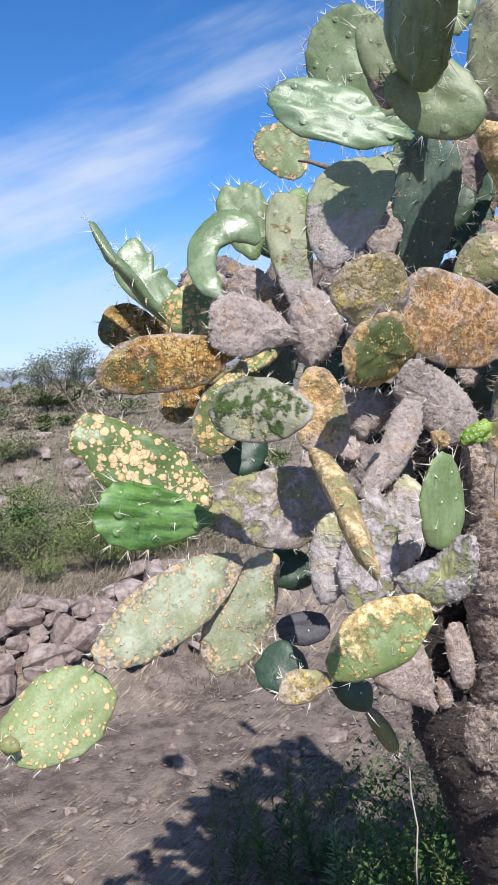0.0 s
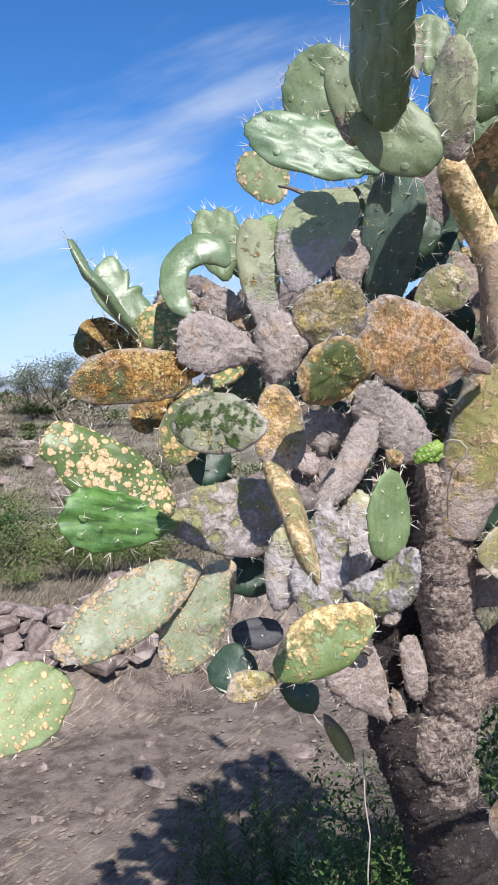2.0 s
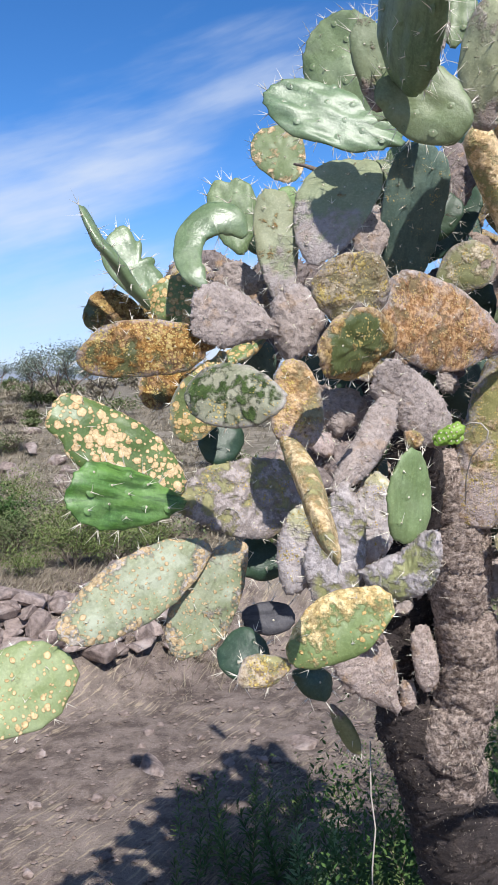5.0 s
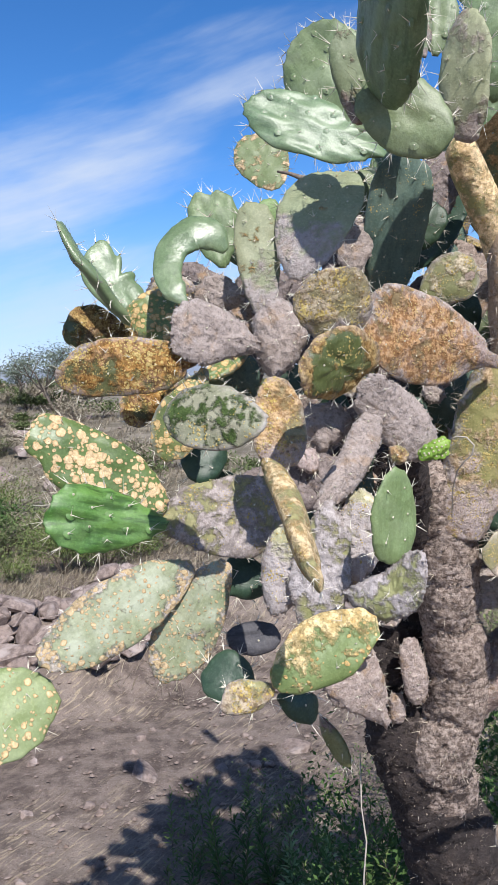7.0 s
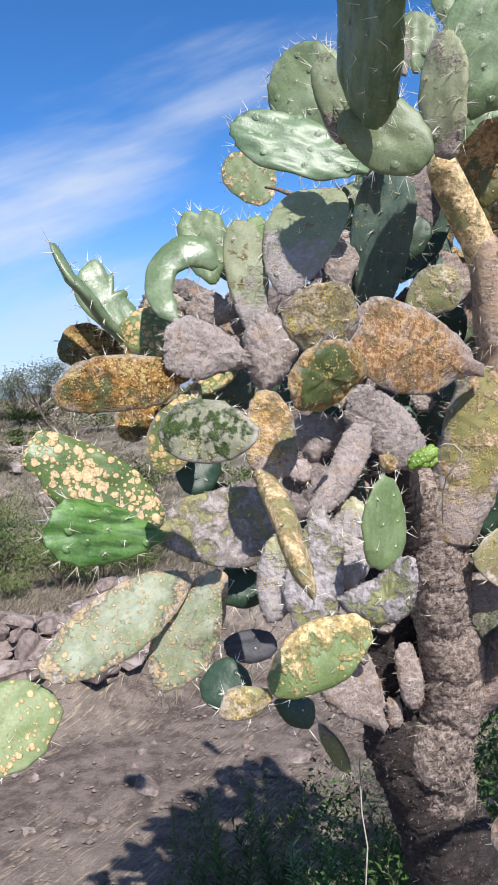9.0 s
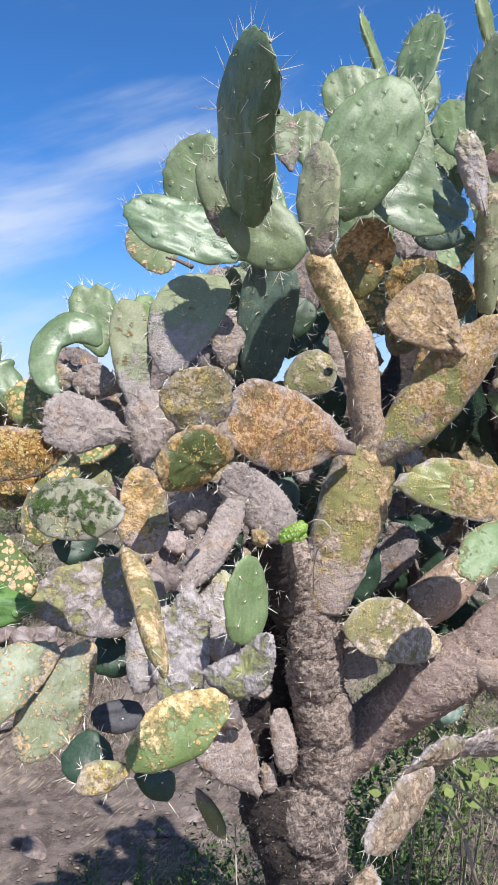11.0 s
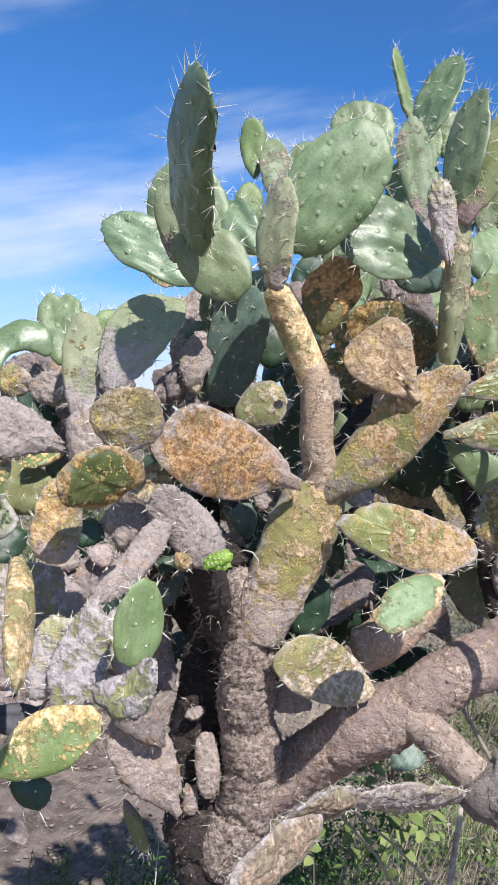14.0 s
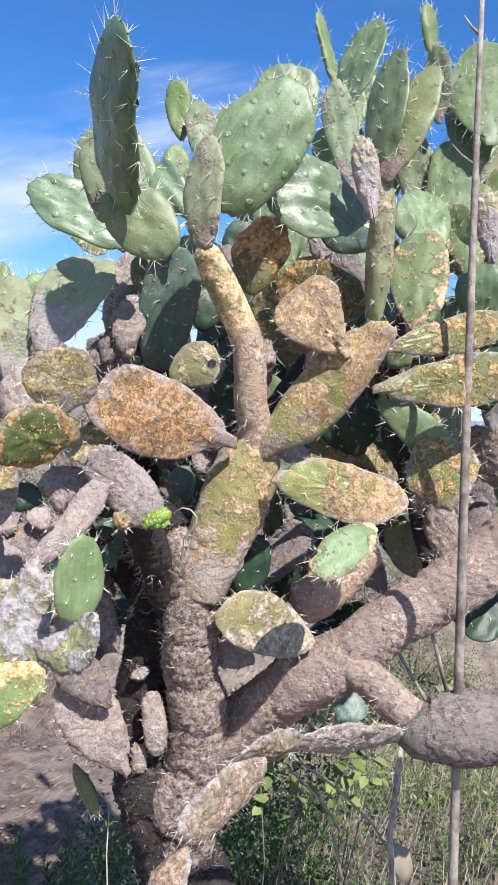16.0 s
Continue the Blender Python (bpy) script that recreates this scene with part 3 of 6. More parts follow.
# ---- mesh helpers ----
def mesh_of(name, verts, faces, mats, smooth=True, index=None, attributes=None):
    me = bpy.data.meshes.new(name)
    me.from_pydata([tuple(v) for v in verts], [], faces)
    for m in (mats if isinstance(mats, (list, tuple)) else [mats]):
        me.materials.append(m)
    if smooth:
        me.polygons.foreach_set("use_smooth", [True] * len(me.polygons))
    if index is not None:
        me.polygons.foreach_set("material_index", index)
    for key, values in (attributes or {}).items():
        me.attributes.new(key, "FLOAT", "POINT").data.foreach_set("value", values)
    me.update()
    return me


def part(name, me, parent, m=None, label=""):
    ob = new(name, me)
    if parent is not None:
        ob.parent = parent
    if m is not None:
        ob.matrix_basis = m
    return tagged(ob, label)


def spike(verts, faces, at, way, length, radius):
    """A thin three-sided thorn."""
    way = way.normalized()
    side = way.orthogonal().normalized()
    other = way.cross(side)
    n = len(verts)
    for k in range(3):
        a = k * 2.0944
        verts.append(at + (side * math.cos(a) + other * math.sin(a)) * radius)
    verts.append(at + way * length)
    faces.extend(((n, n + 1, n + 3), (n + 1, n + 2, n + 3), (n + 2, n, n + 3)))


def tube_into(verts, faces, points, radii, sides=6):
    """A round stem along points."""
    n0 = len(verts)
    for k, p in enumerate(points):
        way = (points[min(k + 1, len(points) - 1)] - points[max(k - 1, 0)]).normalized()
        side = way.cross(Vector((0.31, 0.91, 0.27))).normalized()
        other = way.cross(side)
        for s in range(sides):
            a = math.tau * s / sides
            verts.append(p + (side * math.cos(a) + other * math.sin(a)) * radii[k])
    for k in range(len(points) - 1):
        for s in range(sides):
            a, b = n0 + k * sides + s, n0 + k * sides + (s + 1) % sides
            faces.append((a, b, b + sides, a + sides))
    faces.append(tuple(n0 + s for s in reversed(range(sides))))
    faces.append(tuple(n0 + (len(points) - 1) * sides + s for s in range(sides)))


def ease(v, lo, hi):
    u = min(1.0, max(0.0, (v - lo) / (hi - lo)))
    return u * u * (3 - 2 * u)


def terrain(x, y):
    """A bank on which the plant grows, bare ground well below it, then scrub rising slowly to the horizon."""
    edge = 2.0 + 1.25 * ease(x, 0.55, 1.45)
    z = -1.52 * ease(y, edge, edge + 2.1)
    v = y - 0.82 * (min(x, 0.5) + 0.9)
    z += 0.80 * ease(v, 7.7, 9.4) + 1.45 * ease(y, 8.0, 30.0) + 0.5 * ease(y, 25.0, 90.0)
    z += 0.07 * noise.noise((x * 0.45, y * 0.45, 3.1)) + 0.025 * noise.noise((x * 1.7, y * 1.7, 7.7))
    d = math.hypot(x, y)
    if d > 14:
        z += min(1.0, (d - 14) / 40) * 0.4 * noise.noise((x * 0.03, y * 0.03, 1.0))
    return z


# ---- ground ----
def lines(near, step, far):
    v, out = 0.0, []
    while v < near:
        out.append(v)
        v += step
    while v < far:
        out.append(v)
        step *= 1.22
        v += step
    return out + [far]


def ground_sheet():
    half = lines(4.6, 0.06, 2600)
    xs = [-v for v in reversed(half[1:])] + half
    ys = [4.6 + v for v in xs]
    verts = [(x, y, terrain(x, y) + (0.016 * noise.noise((x * 6, y * 6, 0.4)) + 0.010 * noise.noise((x * 15, y * 15, 2.4)) if abs(x) < 5 and -1 < y < 9.5 else 0.0)) for y in ys for x in xs]
    w = len(xs)
    faces = [(j * w + i, j * w + i + 1, (j + 1) * w + i + 1, (j + 1) * w + i) for j in range(len(ys) - 1) for i in range(w - 1)]
    tagged(new("ground", mesh_of("ground", verts, faces, SOIL)), "dry stony brown soil with straw and gravel", "ground", kind="structure")


ground_sheet()


def far_hills():
    verts, faces = [], []
    n = 160
    for k in range(n + 1):
        a = math.tau * k / n
        h = 14 + 26 * (0.5 + 0.5 * noise.noise((math.cos(a) * 3, math.sin(a) * 3, 2.2)))
        for r, z in ((1500, -8), (1700, h), (2100, h * 0.7), (2300, -8)):
            verts.append((r * math.cos(a), r * math.sin(a), z))
    for k in range(n):
        for s in range(3):
            faces.append((k * 4 + s, k * 4 + 4 + s, k * 4 + 5 + s, k * 4 + 1 + s))
    # distance haze is painted as a blue-grey surface colour
    m = plain("hazed_hill", (0.20, 0.24, 0.30), (0.26, 0.29, 0.34), 0.01, 1.0, 0.0)
    tagged(new("backdrop_hills", mesh_of("hills", verts, faces, m)), "low hills on the horizon, blue haze in their colour", "hills", kind="structure")


far_hills()

# ---- the prickly pear ----
BASE = Vector((0.58, 2.32, terrain(0.58, 2.32)))
cactus = tagged(new("prickly_pear_cactus"), "large old prickly pear with scabbed and corky pads on dry soil", "cactus")
cactus.location = BASE
BACK = Matrix.Translation(-BASE)


CRUSTY = ("rust", "ringed", "orange", "crust", "darkcrust", "tan", "segment", "yellowrust", "cork_green", "camo2", "yellow", "segment2", "greyedge", "greybrown", "beige")


def bisect_left(items, key):
    lo, hi = 0, len(items)
    while lo < hi:
        mid = (lo + hi) // 2
        lo, hi = (mid + 1, hi) if items[mid] < key else (lo, mid)
    return lo


def pad_outline(a, length, width, egg, slim, chew, notch, heart, seed, rag=1.0, teeth=0.0, teeth_n=20):
    u = (1 - math.cos(a)) / 2
    p, q = (0.30, 0.28) if slim == 1 else (0.40, 0.34) if slim else (0.5 + 1.1 * egg, 0.5 - 0.14 * egg)
    top = p / (p + q)
    x = math.copysign((u ** p * (1 - u) ** q) / (top ** p * (1 - top) ** q), math.sin(a)) * width / 2
    x += math.copysign(0.055 * width * max(0.0, 1 - u / 0.05), math.sin(a))
    y = length * u
    ca, sa = math.cos(a), math.sin(a)
    f = 1 + rag * (0.10 * noise.noise((ca * 1.3 + seed, sa * 1.3, 0)) + 0.035 * noise.noise((ca * 4, sa * 4, seed)) + 0.016 * noise.noise((ca * 13, sa * 13, seed)) + 0.010 * max(0.0, rag - 1.2) * noise.noise((ca * 34, sa * 34, seed)))
    if teeth:
        f += teeth * max(0.0, math.cos(a * teeth_n))
    if chew:
        for where, deep, wide in ((2.05, 0.66, 0.36), (2.62, 0.34, 0.16), (1.42, 0.30, 0.16)):
            f -= deep * math.exp(-((a - where) / wide) ** 2)
    if notch:
        f -= 0.16 * math.exp(-((a - 2.36 * notch) / 0.16) ** 2)
    if heart:
        f -= 0.16 * math.exp(-((a - math.pi) / 0.22) ** 2)
    return x * f, length * 0.52 + (y - length * 0.52) * f


def cactus_pad(base, tip, width, style, spin=0.0, th=0.0, egg=0.22, bend=0.0, slim=0, chew=0, notch=0, heart=0, hole=0, fold=0.0):
    """One pad from its joint to its tip. spin turns it about that line; at 0 it shows its face to the path."""
    mat, thorny, words = STYLES[style]
    base, tip = Vector(base), Vector(tip)
    rnd = random.Random(hash((round(base.x, 2), round(base.z, 2), round(tip.x, 2))))
    seed = rnd.uniform(0, 40)
    ahead = tip - base
    length = ahead.length
    ahead.normalize()
    front = Vector((0.2, -0.1, 1.95)) - (base + tip) / 2
    front = (front - ahead * front.dot(ahead)).normalized()
    front.rotate(Matrix.Rotation(radians(spin), 3, ahead))
    right = ahead.cross(front)
    m = Matrix.Translation(base) @ Matrix((right, ahead, front)).transposed().to_4x4()
    corky = style.startswith(("cork", "bark"))
    crusty = style in CRUSTY
    rag = 1.9 if corky else 1.5 if crusty else 1.0
    teeth = 0.0 if corky or crusty or slim == 1 or chew else 0.045 if style in ("fresh", "fresh2") else 0.022
    teeth_n = max(8, round(1.5 * (length + width) / 0.032))
    thick = th or (0.032 if corky else 0.024)
    rings = [0.0, 0.10, 0.20, 0.30, 0.40, 0.50, 0.60, 0.69, 0.77, 0.84, 0.90, 0.95, 0.985]
    n = 64
    if corky:
        rings = [0.0, 0.08, 0.16, 0.24, 0.32, 0.40, 0.48, 0.56, 0.63, 0.70, 0.76, 0.82, 0.87, 0.91, 0.945, 0.97, 0.99]
        n = 104
    cup, twist, ripple = rnd.uniform(-0.22, 0.22), rnd.uniform(-0.35, 0.35), (0.0065 if corky else 0.007 if crusty else 0.006)
    roll = rnd.uniform(-0.9, 0.9)

    def lift(x, y):
        u = y / length
        z = bend * length * u * u * (0.0 if abs(spin) > 40 else 1.0) + cup * length * (u - 0.5) ** 2 + twist * x * (u - 0.3)
        z += roll * x * x - fold * (math.hypot(x, 0.006) - 0.006)
        if not corky:
            z += 0.0045 * noise.noise((x * 42 + seed, y * 9, seed)) * (0.4 if crusty else 3.0 if style == "fresh" else 2.0 if style == "gloss" else 0.6)
        return z + ripple * noise.noise((x * 13 + seed, y * 13, 0.5)) + ripple * (0.3 if corky else 0.55) * noise.noise((x * 34, y * 34 + seed, 0.5)) + (ripple * 0.45 * noise.noise((x * 80, y * 80 + seed, 0.5)) + ripple * 0.28 * noise.noise((x * 170, y * 170 + seed, 0.5)) if corky or crusty else 0.0)

    def sway(y):
        u = y / length
        return bend * length * 4 * u * (1 - u)

    verts, along, rim, rows = [], [], [], []
    for sign in (1, -1):
        for r in rings:
            for k in range(n if r else 1):
                ox, oy = pad_outline(math.tau * k / n, length, width, egg, slim, chew, notch, heart, seed, rag, teeth, teeth_n)
                x, y = ox * r, length * 0.52 + (oy - length * 0.52) * r
                z = sign * thick / 2 * (1 - r ** 3.2) ** 0.55 * (1.25 - 0.45 * y / length)
                verts.append((x + sway(y), y, z + lift(x, y)))
                along.append(y / length)
                rim.append(r)
    half = 1 + (len(rings) - 1) * n
    start = len(verts)
    for k in range(n):
        ox, oy = pad_outline(math.tau * k / n, length, width, egg, slim, chew, notch, heart, seed, rag, teeth, teeth_n)
        verts.append((ox + sway(oy), oy, lift(ox, oy)))
        along.append(oy / length)
        rim.append(1.0)
    faces = []
    for side in (0, 1):
        o = side * half
        quads = []
        for k in range(n):
            k2 = (k + 1) % n
            quads.append((o, o + 1 + k2, o + 1 + k) if not side else (o, o + 1 + k, o + 1 + k2))
            for j in range(len(rings) - 2):
                a, b = o + 1 + j * n + k, o + 1 + j * n + k2
                quads.append((a, b, b + n, a + n) if not side else (b, a, a + n, b + n))
            a, b = o + 1 + (len(rings) - 2) * n + k, o + 1 + (len(rings) - 2) * n + k2
            quads.append((a, b, start + k2, start + k) if not side else (b, a, start + k, start + k2))
        faces.append(quads)
    if hole:
        hx, hy, hr = width * 0.16, length * 0.80, 0.0105
        keep = []
        for f in zip(*faces):
            c = [sum(verts[v][i] for v in f[0]) / len(f[0]) for i in (0, 1)]
            keep.append(math.hypot(c[0] - hx, c[1] - hy) > hr)
        gone = [f for f, k in zip(faces[0], keep) if not k]
        count = {}
        for f in gone:
            for a, b in zip(f, f[1:] + f[:1]):
                count[(a, b)] = 1
        wall = [(b, a, a + half, b + half) for a, b in count if (b, a) not in count and max(a, b) < half]
        faces = [[f for f, k in zip(q, keep) if k] for q in faces] + [wall]
    faces = [f for q in faces for f in q]
    mounds = []
    # areoles with their spines, in staggered rows on both faces and along the rim
    sv, sf, si = [], [], []
    gap = 0.0085 if style == "bud" else 0.033 if style in ("fresh", "fresh2") else 0.042 if not (corky or crusty) else 0.038
    plainish = style in ("pale", "softspot", "spotted", "lemon", "lichen", "camo", "tanedge", "corkgreen2")

    def tuft(at, normal, count, long):
        q = len(sv)
        s = normal.orthogonal().normalized()
        o = normal.cross(s)
        for k in range(5):
            a = math.tau * k / 5
            sv.append(at + (s * math.cos(a) + o * math.sin(a)) * (0.0016 if plainish else 0.0034 if style == "fresh" else 0.0024))
        sv.append(at + normal * 0.0018)
        for k in range(5):
            sf.append((q + k, q + (k + 1) % 5, q + 5))
            si.append(1)
        for k in range(count):
            way = normal + Vector((rnd.uniform(-1, 1), rnd.uniform(-1, 1), rnd.uniform(-1, 1))) * 0.9
            spike(sv, sf, at, way, long * rnd.uniform(0.5, 1.2), rnd.uniform(0.0007, 0.0011))
            si.extend((0, 0, 0))

    polar = sorted((math.atan2(v[1] - length * 0.52, v[0] - sway(v[1])), math.hypot(v[0] - sway(v[1]), v[1] - length * 0.52)) for v in verts[start:start + n])

    def skin(x, y):
        """Half the thickness of the pad at a place on its face."""
        a, d = math.atan2(y - length * 0.52, x), math.hypot(x, y - length * 0.52)
        k = bisect_left(polar, (a, 0.0))
        (a0, d0), (a1, d1) = polar[k - 1], polar[k % n]
        span = (a1 - a0) % math.tau or 1.0
        edge_at = d0 + (d1 - d0) * ((a - a0) % math.tau) / span
        r = min(0.985, d / max(edge_at, 0.004))
        return thick / 2 * (1 - r ** 3.2) ** 0.55 * (1.25 - 0.45 * y / length)

    rows_n = max(2, int(length / gap))
    for j in range(1, rows_n):
        y = length * (j + rnd.uniform(-0.15, 0.15)) / rows_n
        c = max(-0.999, min(0.999, 1 - 2 * y / length))
        reach = abs(pad_outline(math.acos(c), length, width, egg, slim, 0, 0, 0, seed)[0]) * 0.92
        x = -reach + (gap / 2 if j % 2 else gap)
        while x < reach:
            px = x + rnd.uniform(-0.004, 0.004)
            z = skin(px, y)
            for sign in (1, -1):
                if hole and math.hypot(px - hx, y - hy) < 0.02 or (chew and px * 1 > 0 and y > length * 0.3):
                    continue
                count = (1 + (rnd.random() < 0.6) + (rnd.random() < 0.3)) if rnd.random() < 0.75 * thorny * (0.4 if style in ("dusty", "leaf", "gloss", "dustcork", "leafcork") else 1.0) else 0
                at = Vector((px + sway(y), y, sign * z + lift(px, y)))
                if not (corky or crusty or plainish):
                    mounds.append((tuple(at), sign, y))
                    at += Vector((0, 0, sign * 0.0007))
                tuft(at, Vector((0, 0, sign)), count, 0.020 * (0.7 + 0.4 * thorny))
            x += gap * rnd.uniform(1.0, 1.2)
    steps = max(6, int(1.7 * (length + width) / 0.030))
    for k in range(1, steps):
        a = math.tau * k / steps
        if a < 0.5 or a > 5.78:
            continue
        ox, oy = pad_outline(a, length, width, egg, slim, chew, notch, heart, seed, rag, teeth, teeth_n)
        if rnd.random() < 0.45 + 0.5 * thorny:
            tuft(Vector((ox + sway(oy), oy, lift(ox, oy))), Vector((ox, (oy - length * 0.5), 0)).normalized(), 2 + (rnd.random() < 0.6) + (rnd.random() < 0.3 * thorny), 0.022 * (0.6 + 0.5 * thorny) * (1.0 if corky or crusty or plainish else 1.35))
    if corky:
        chips, chip_faces = [], []
        for k in range(int(260 * (length + width))):
            a = rnd.uniform(0.25, 6.03)
            ox, oy = pad_outline(a, length, width, egg, slim, chew, notch, heart, seed, rag)
            r = 1.0 - 0.10 * rnd.random() ** 2
            x, y = ox * r, length * 0.52 + (oy - length * 0.52) * r
            side_of = rnd.choice((-1, 1))
            out = Vector((ox, oy - length * 0.52, 0)).normalized() * rnd.uniform(0.0, 1.0) + Vector((rnd.uniform(-0.6, 0.6), rnd.uniform(-0.6, 0.6), side_of * rnd.uniform(0.2, 1.0)))
            spike(chips, chip_faces, Vector((x + sway(y), y, side_of * skin(x, y) * 0.9 + lift(x, y))), out, rnd.uniform(0.003, 0.0085), rnd.uniform(0.0018, 0.0042))
            along.extend([y / length] * 4)
            rim.extend([r] * 4)
        at0 = len(verts)
        verts.extend(tuple(v) for v in chips)
        faces.extend(tuple(at0 + i for i in f) for f in chip_faces)
    big = 1.25 if style in ("fresh", "dusty", "gloss", "deep") else 1.0
    for at, sign, y in mounds:
        q = len(verts)
        for k in range(10):
            a = math.tau * k / 10 * sign
            verts.append((at[0] + 0.0075 * big * math.cos(a), at[1] + 0.0075 * big * math.sin(a), at[2] - sign * 0.0006))
        for k in range(10):
            a = math.tau * k / 10 * sign
            verts.append((at[0] + 0.004 * big * math.cos(a), at[1] + 0.004 * big * math.sin(a), at[2] + sign * 0.0005 * big * big))
        verts.append((at[0], at[1], at[2] + sign * 0.0009 * big * big))
        for k in range(10):
            faces.append((q + k, q + (k + 1) % 10, q + 10 + (k + 1) % 10, q + 10 + k))
            faces.append((q + 10 + k, q + 10 + (k + 1) % 10, q + 20))
        along.extend([y / length] * 21)
        rim.extend([0.0] * 21)
    me = mesh_of("pad", verts, faces, mat, attributes={"along": along, "edge": rim})
    ob = part("pad", me, cactus, BACK @ m, words)
    tagged(part("spine_cover", mesh_of("spine_cover", sv, sf, [SPINE, AREOLE], False, si), ob), kind="stuff")
    return ob


def limb(name, points, mat, words, thorns=1.0, flat=1.0, rough=1.0, across=(0.05, 1, 0.1), seg=0.19, fuzz=0.0, flake=0.0):
    """A woody stem through points (x, y, z, radius), ringed where old pads were joined, rough and thorny."""
    pts = [Vector(p[:3]) for p in points]
    rad = [p[3] for p in points]
    rnd = random.Random(len(points) * 7 + round(pts[0].x * 100))
    path, radii = [], []
    for k in range(len(pts) - 1):
        p0, p1, p2, p3 = pts[max(k - 1, 0)], pts[k], pts[k + 1], pts[min(k + 2, len(pts) - 1)]
        steps = max(3, int((p2 - p1).length / 0.007))
        for s in range(steps):
            u = s / steps
            path.append(0.5 * ((2 * p1) + (p2 - p0) * u + (2 * p0 - 5 * p1 + 4 * p2 - p3) * u * u + (3 * p1 - p0 - 3 * p2 + p3) * u ** 3))
            radii.append(rad[k] * (1 - u) + rad[k + 1] * u)
    path.append(pts[-1])
    radii.append(rad[-1])
    sides, verts, faces, along, rim = 56, [], [], [], []
    sv, sf, si = [], [], []
    chips, chip_faces, chip_along = [], [], []
    run = 0.0
    for k, p in enumerate(path):
        if k:
            run += (p - path[k - 1]).length
        way = (path[min(k + 1, len(path) - 1)] - path[max(k - 1, 0)]).normalized()
        side = way.cross(Vector(across)).normalized()
        other = way.cross(side)
        end = min(1.0, 0.35 + 0.65 * min(k, len(path) - 1 - k) / 4)
        for s in range(sides):
            a = math.tau * s / sides
            step = (run + 0.07 * noise.noise((run * 5, 0.3, pts[0].x)) + 0.20 * seg * noise.noise((math.cos(a) * 1.4, math.sin(a) * 1.4, run * 6))) % seg / seg
            ring = 1 + rough * (0.07 * math.sin(math.pi * step) ** 0.6 - 0.03 - 0.08 * math.exp(-((step - 0.04) / 0.030) ** 2))
            d = side * math.cos(a) + other * math.sin(a) * flat
            q = p + d * radii[k]
            f = ring + rough * (0.11 * noise.noise(q * 5) + 0.09 * noise.noise(q * 13) + 0.03 * noise.noise(Vector((q.x * 34, q.y * 34, q.z * 80))) + 0.025 * noise.noise(Vector((q.x * 60, q.y * 60, q.z * 150))) + 0.06 * noise.noise(q * 110) + 0.10 * abs(noise.noise(q * 38)) - 0.03)
            verts.append(p + d * radii[k] * f * end)
            along.append(k / len(path))
            rim.append(abs(math.cos(a)) if flat < 0.9 else 0.0)
            if flake and rnd.random() < 0.30 * flake:
                before = len(chips)
                spike(chips, chip_faces, verts[-1] - d * 0.002, d * rnd.uniform(0.2, 0.9) + side * rnd.uniform(-1, 1) + Vector((0, 0, rnd.uniform(-1.1, 0.9))), rnd.uniform(0.004, 0.013), rnd.uniform(0.0018, 0.0042))
                chip_along.extend([k / len(path)] * (len(chips) - before))
            if fuzz and rnd.random() < 0.16 * fuzz:
                spike(sv, sf, verts[-1].copy(), d + Vector((rnd.uniform(-1, 1), rnd.uniform(-1, 1), rnd.uniform(-1.2, 0.8))), rnd.uniform(0.003, 0.012), 0.0007)
                si.extend((0, 0, 0))
            if rnd.random() < 0.085 * thorns * max(0.0, 0.25 + 1.5 * noise.noise(q * 7)) and 3 < k < len(path) - 3:
                for j in range(rnd.randint(1, 3)):
                    spike(sv, sf, verts[-1].copy(), d + Vector((rnd.uniform(-1, 1), rnd.uniform(-1, 1), rnd.uniform(-1, 1))) * 0.8, rnd.uniform(0.012, 0.034), 0.0012)
                    si.extend((0, 0, 0))
    for k in range(len(path) - 1):
        for s in range(sides):
            a, b = k * sides + s, k * sides + (s + 1) % sides
            faces.append((a, b, b + sides, a + sides))
    faces.append(tuple(reversed(range(sides))))
    faces.append(tuple(range((len(path) - 1) * sides, len(path) * sides)))
    at0 = len(verts)
    verts.extend(chips)
    faces.extend(tuple(at0 + i for i in f) for f in chip_faces)
    along.extend(chip_along)
    rim.extend([0.0] * len(chips))
    ob = part(name, mesh_of(name, verts, faces, mat, attributes={"along": along, "edge": rim}), cactus, BACK, words)
    if sv:
        tagged(part("spine_cover", mesh_of("spine_cover", sv, sf, [THORN], False, si), ob), kind="stuff")
    return ob


limb("trunk", [(0.76, 2.42, -0.35, 0.200), (0.700, 2.270, 0.102, 0.1250), (0.640, 2.210, 0.324, 0.1020), (0.590, 2.150, 0.516, 0.0960), (0.572, 2.085, 0.680, 0.0900), (0.599, 2.040, 0.823, 0.0831), (0.602, 2.000, 0.963, 0.0844), (0.571, 1.970, 1.074, 0.0702), (0.560, 1.930, 1.212, 0.0731), (0.552, 1.900, 1.334, 0.0678), (0.525, 1.880, 1.438, 0.0520), (0.513, 1.860, 1.490, 0.0393)], BARK, "grey-brown ringed woody trunk with spines", 1.2, 1.0, 1.0, seg=0.15, fuzz=0.35, flake=0.7)
limb("trunk", [(0.80, 2.46, -0.35, 0.13), (0.640, 2.210, 0.290, 0.1300), (0.560, 2.170, 0.510, 0.1150), (0.490, 2.140, 0.703, 0.1050), (0.456, 2.130, 0.878, 0.0882), (0.458, 2.120, 1.027, 0.0832), (0.470, 2.120, 1.235, 0.0740), (0.473, 2.100, 1.396, 0.0687), (0.486, 2.060, 1.523, 0.0599)], BARK_SHADED, "fibrous woody trunk, dark bark with shade painted in", 0.12, 1.0, 1.0, seg=0.14, fuzz=0.8, flake=1.0)
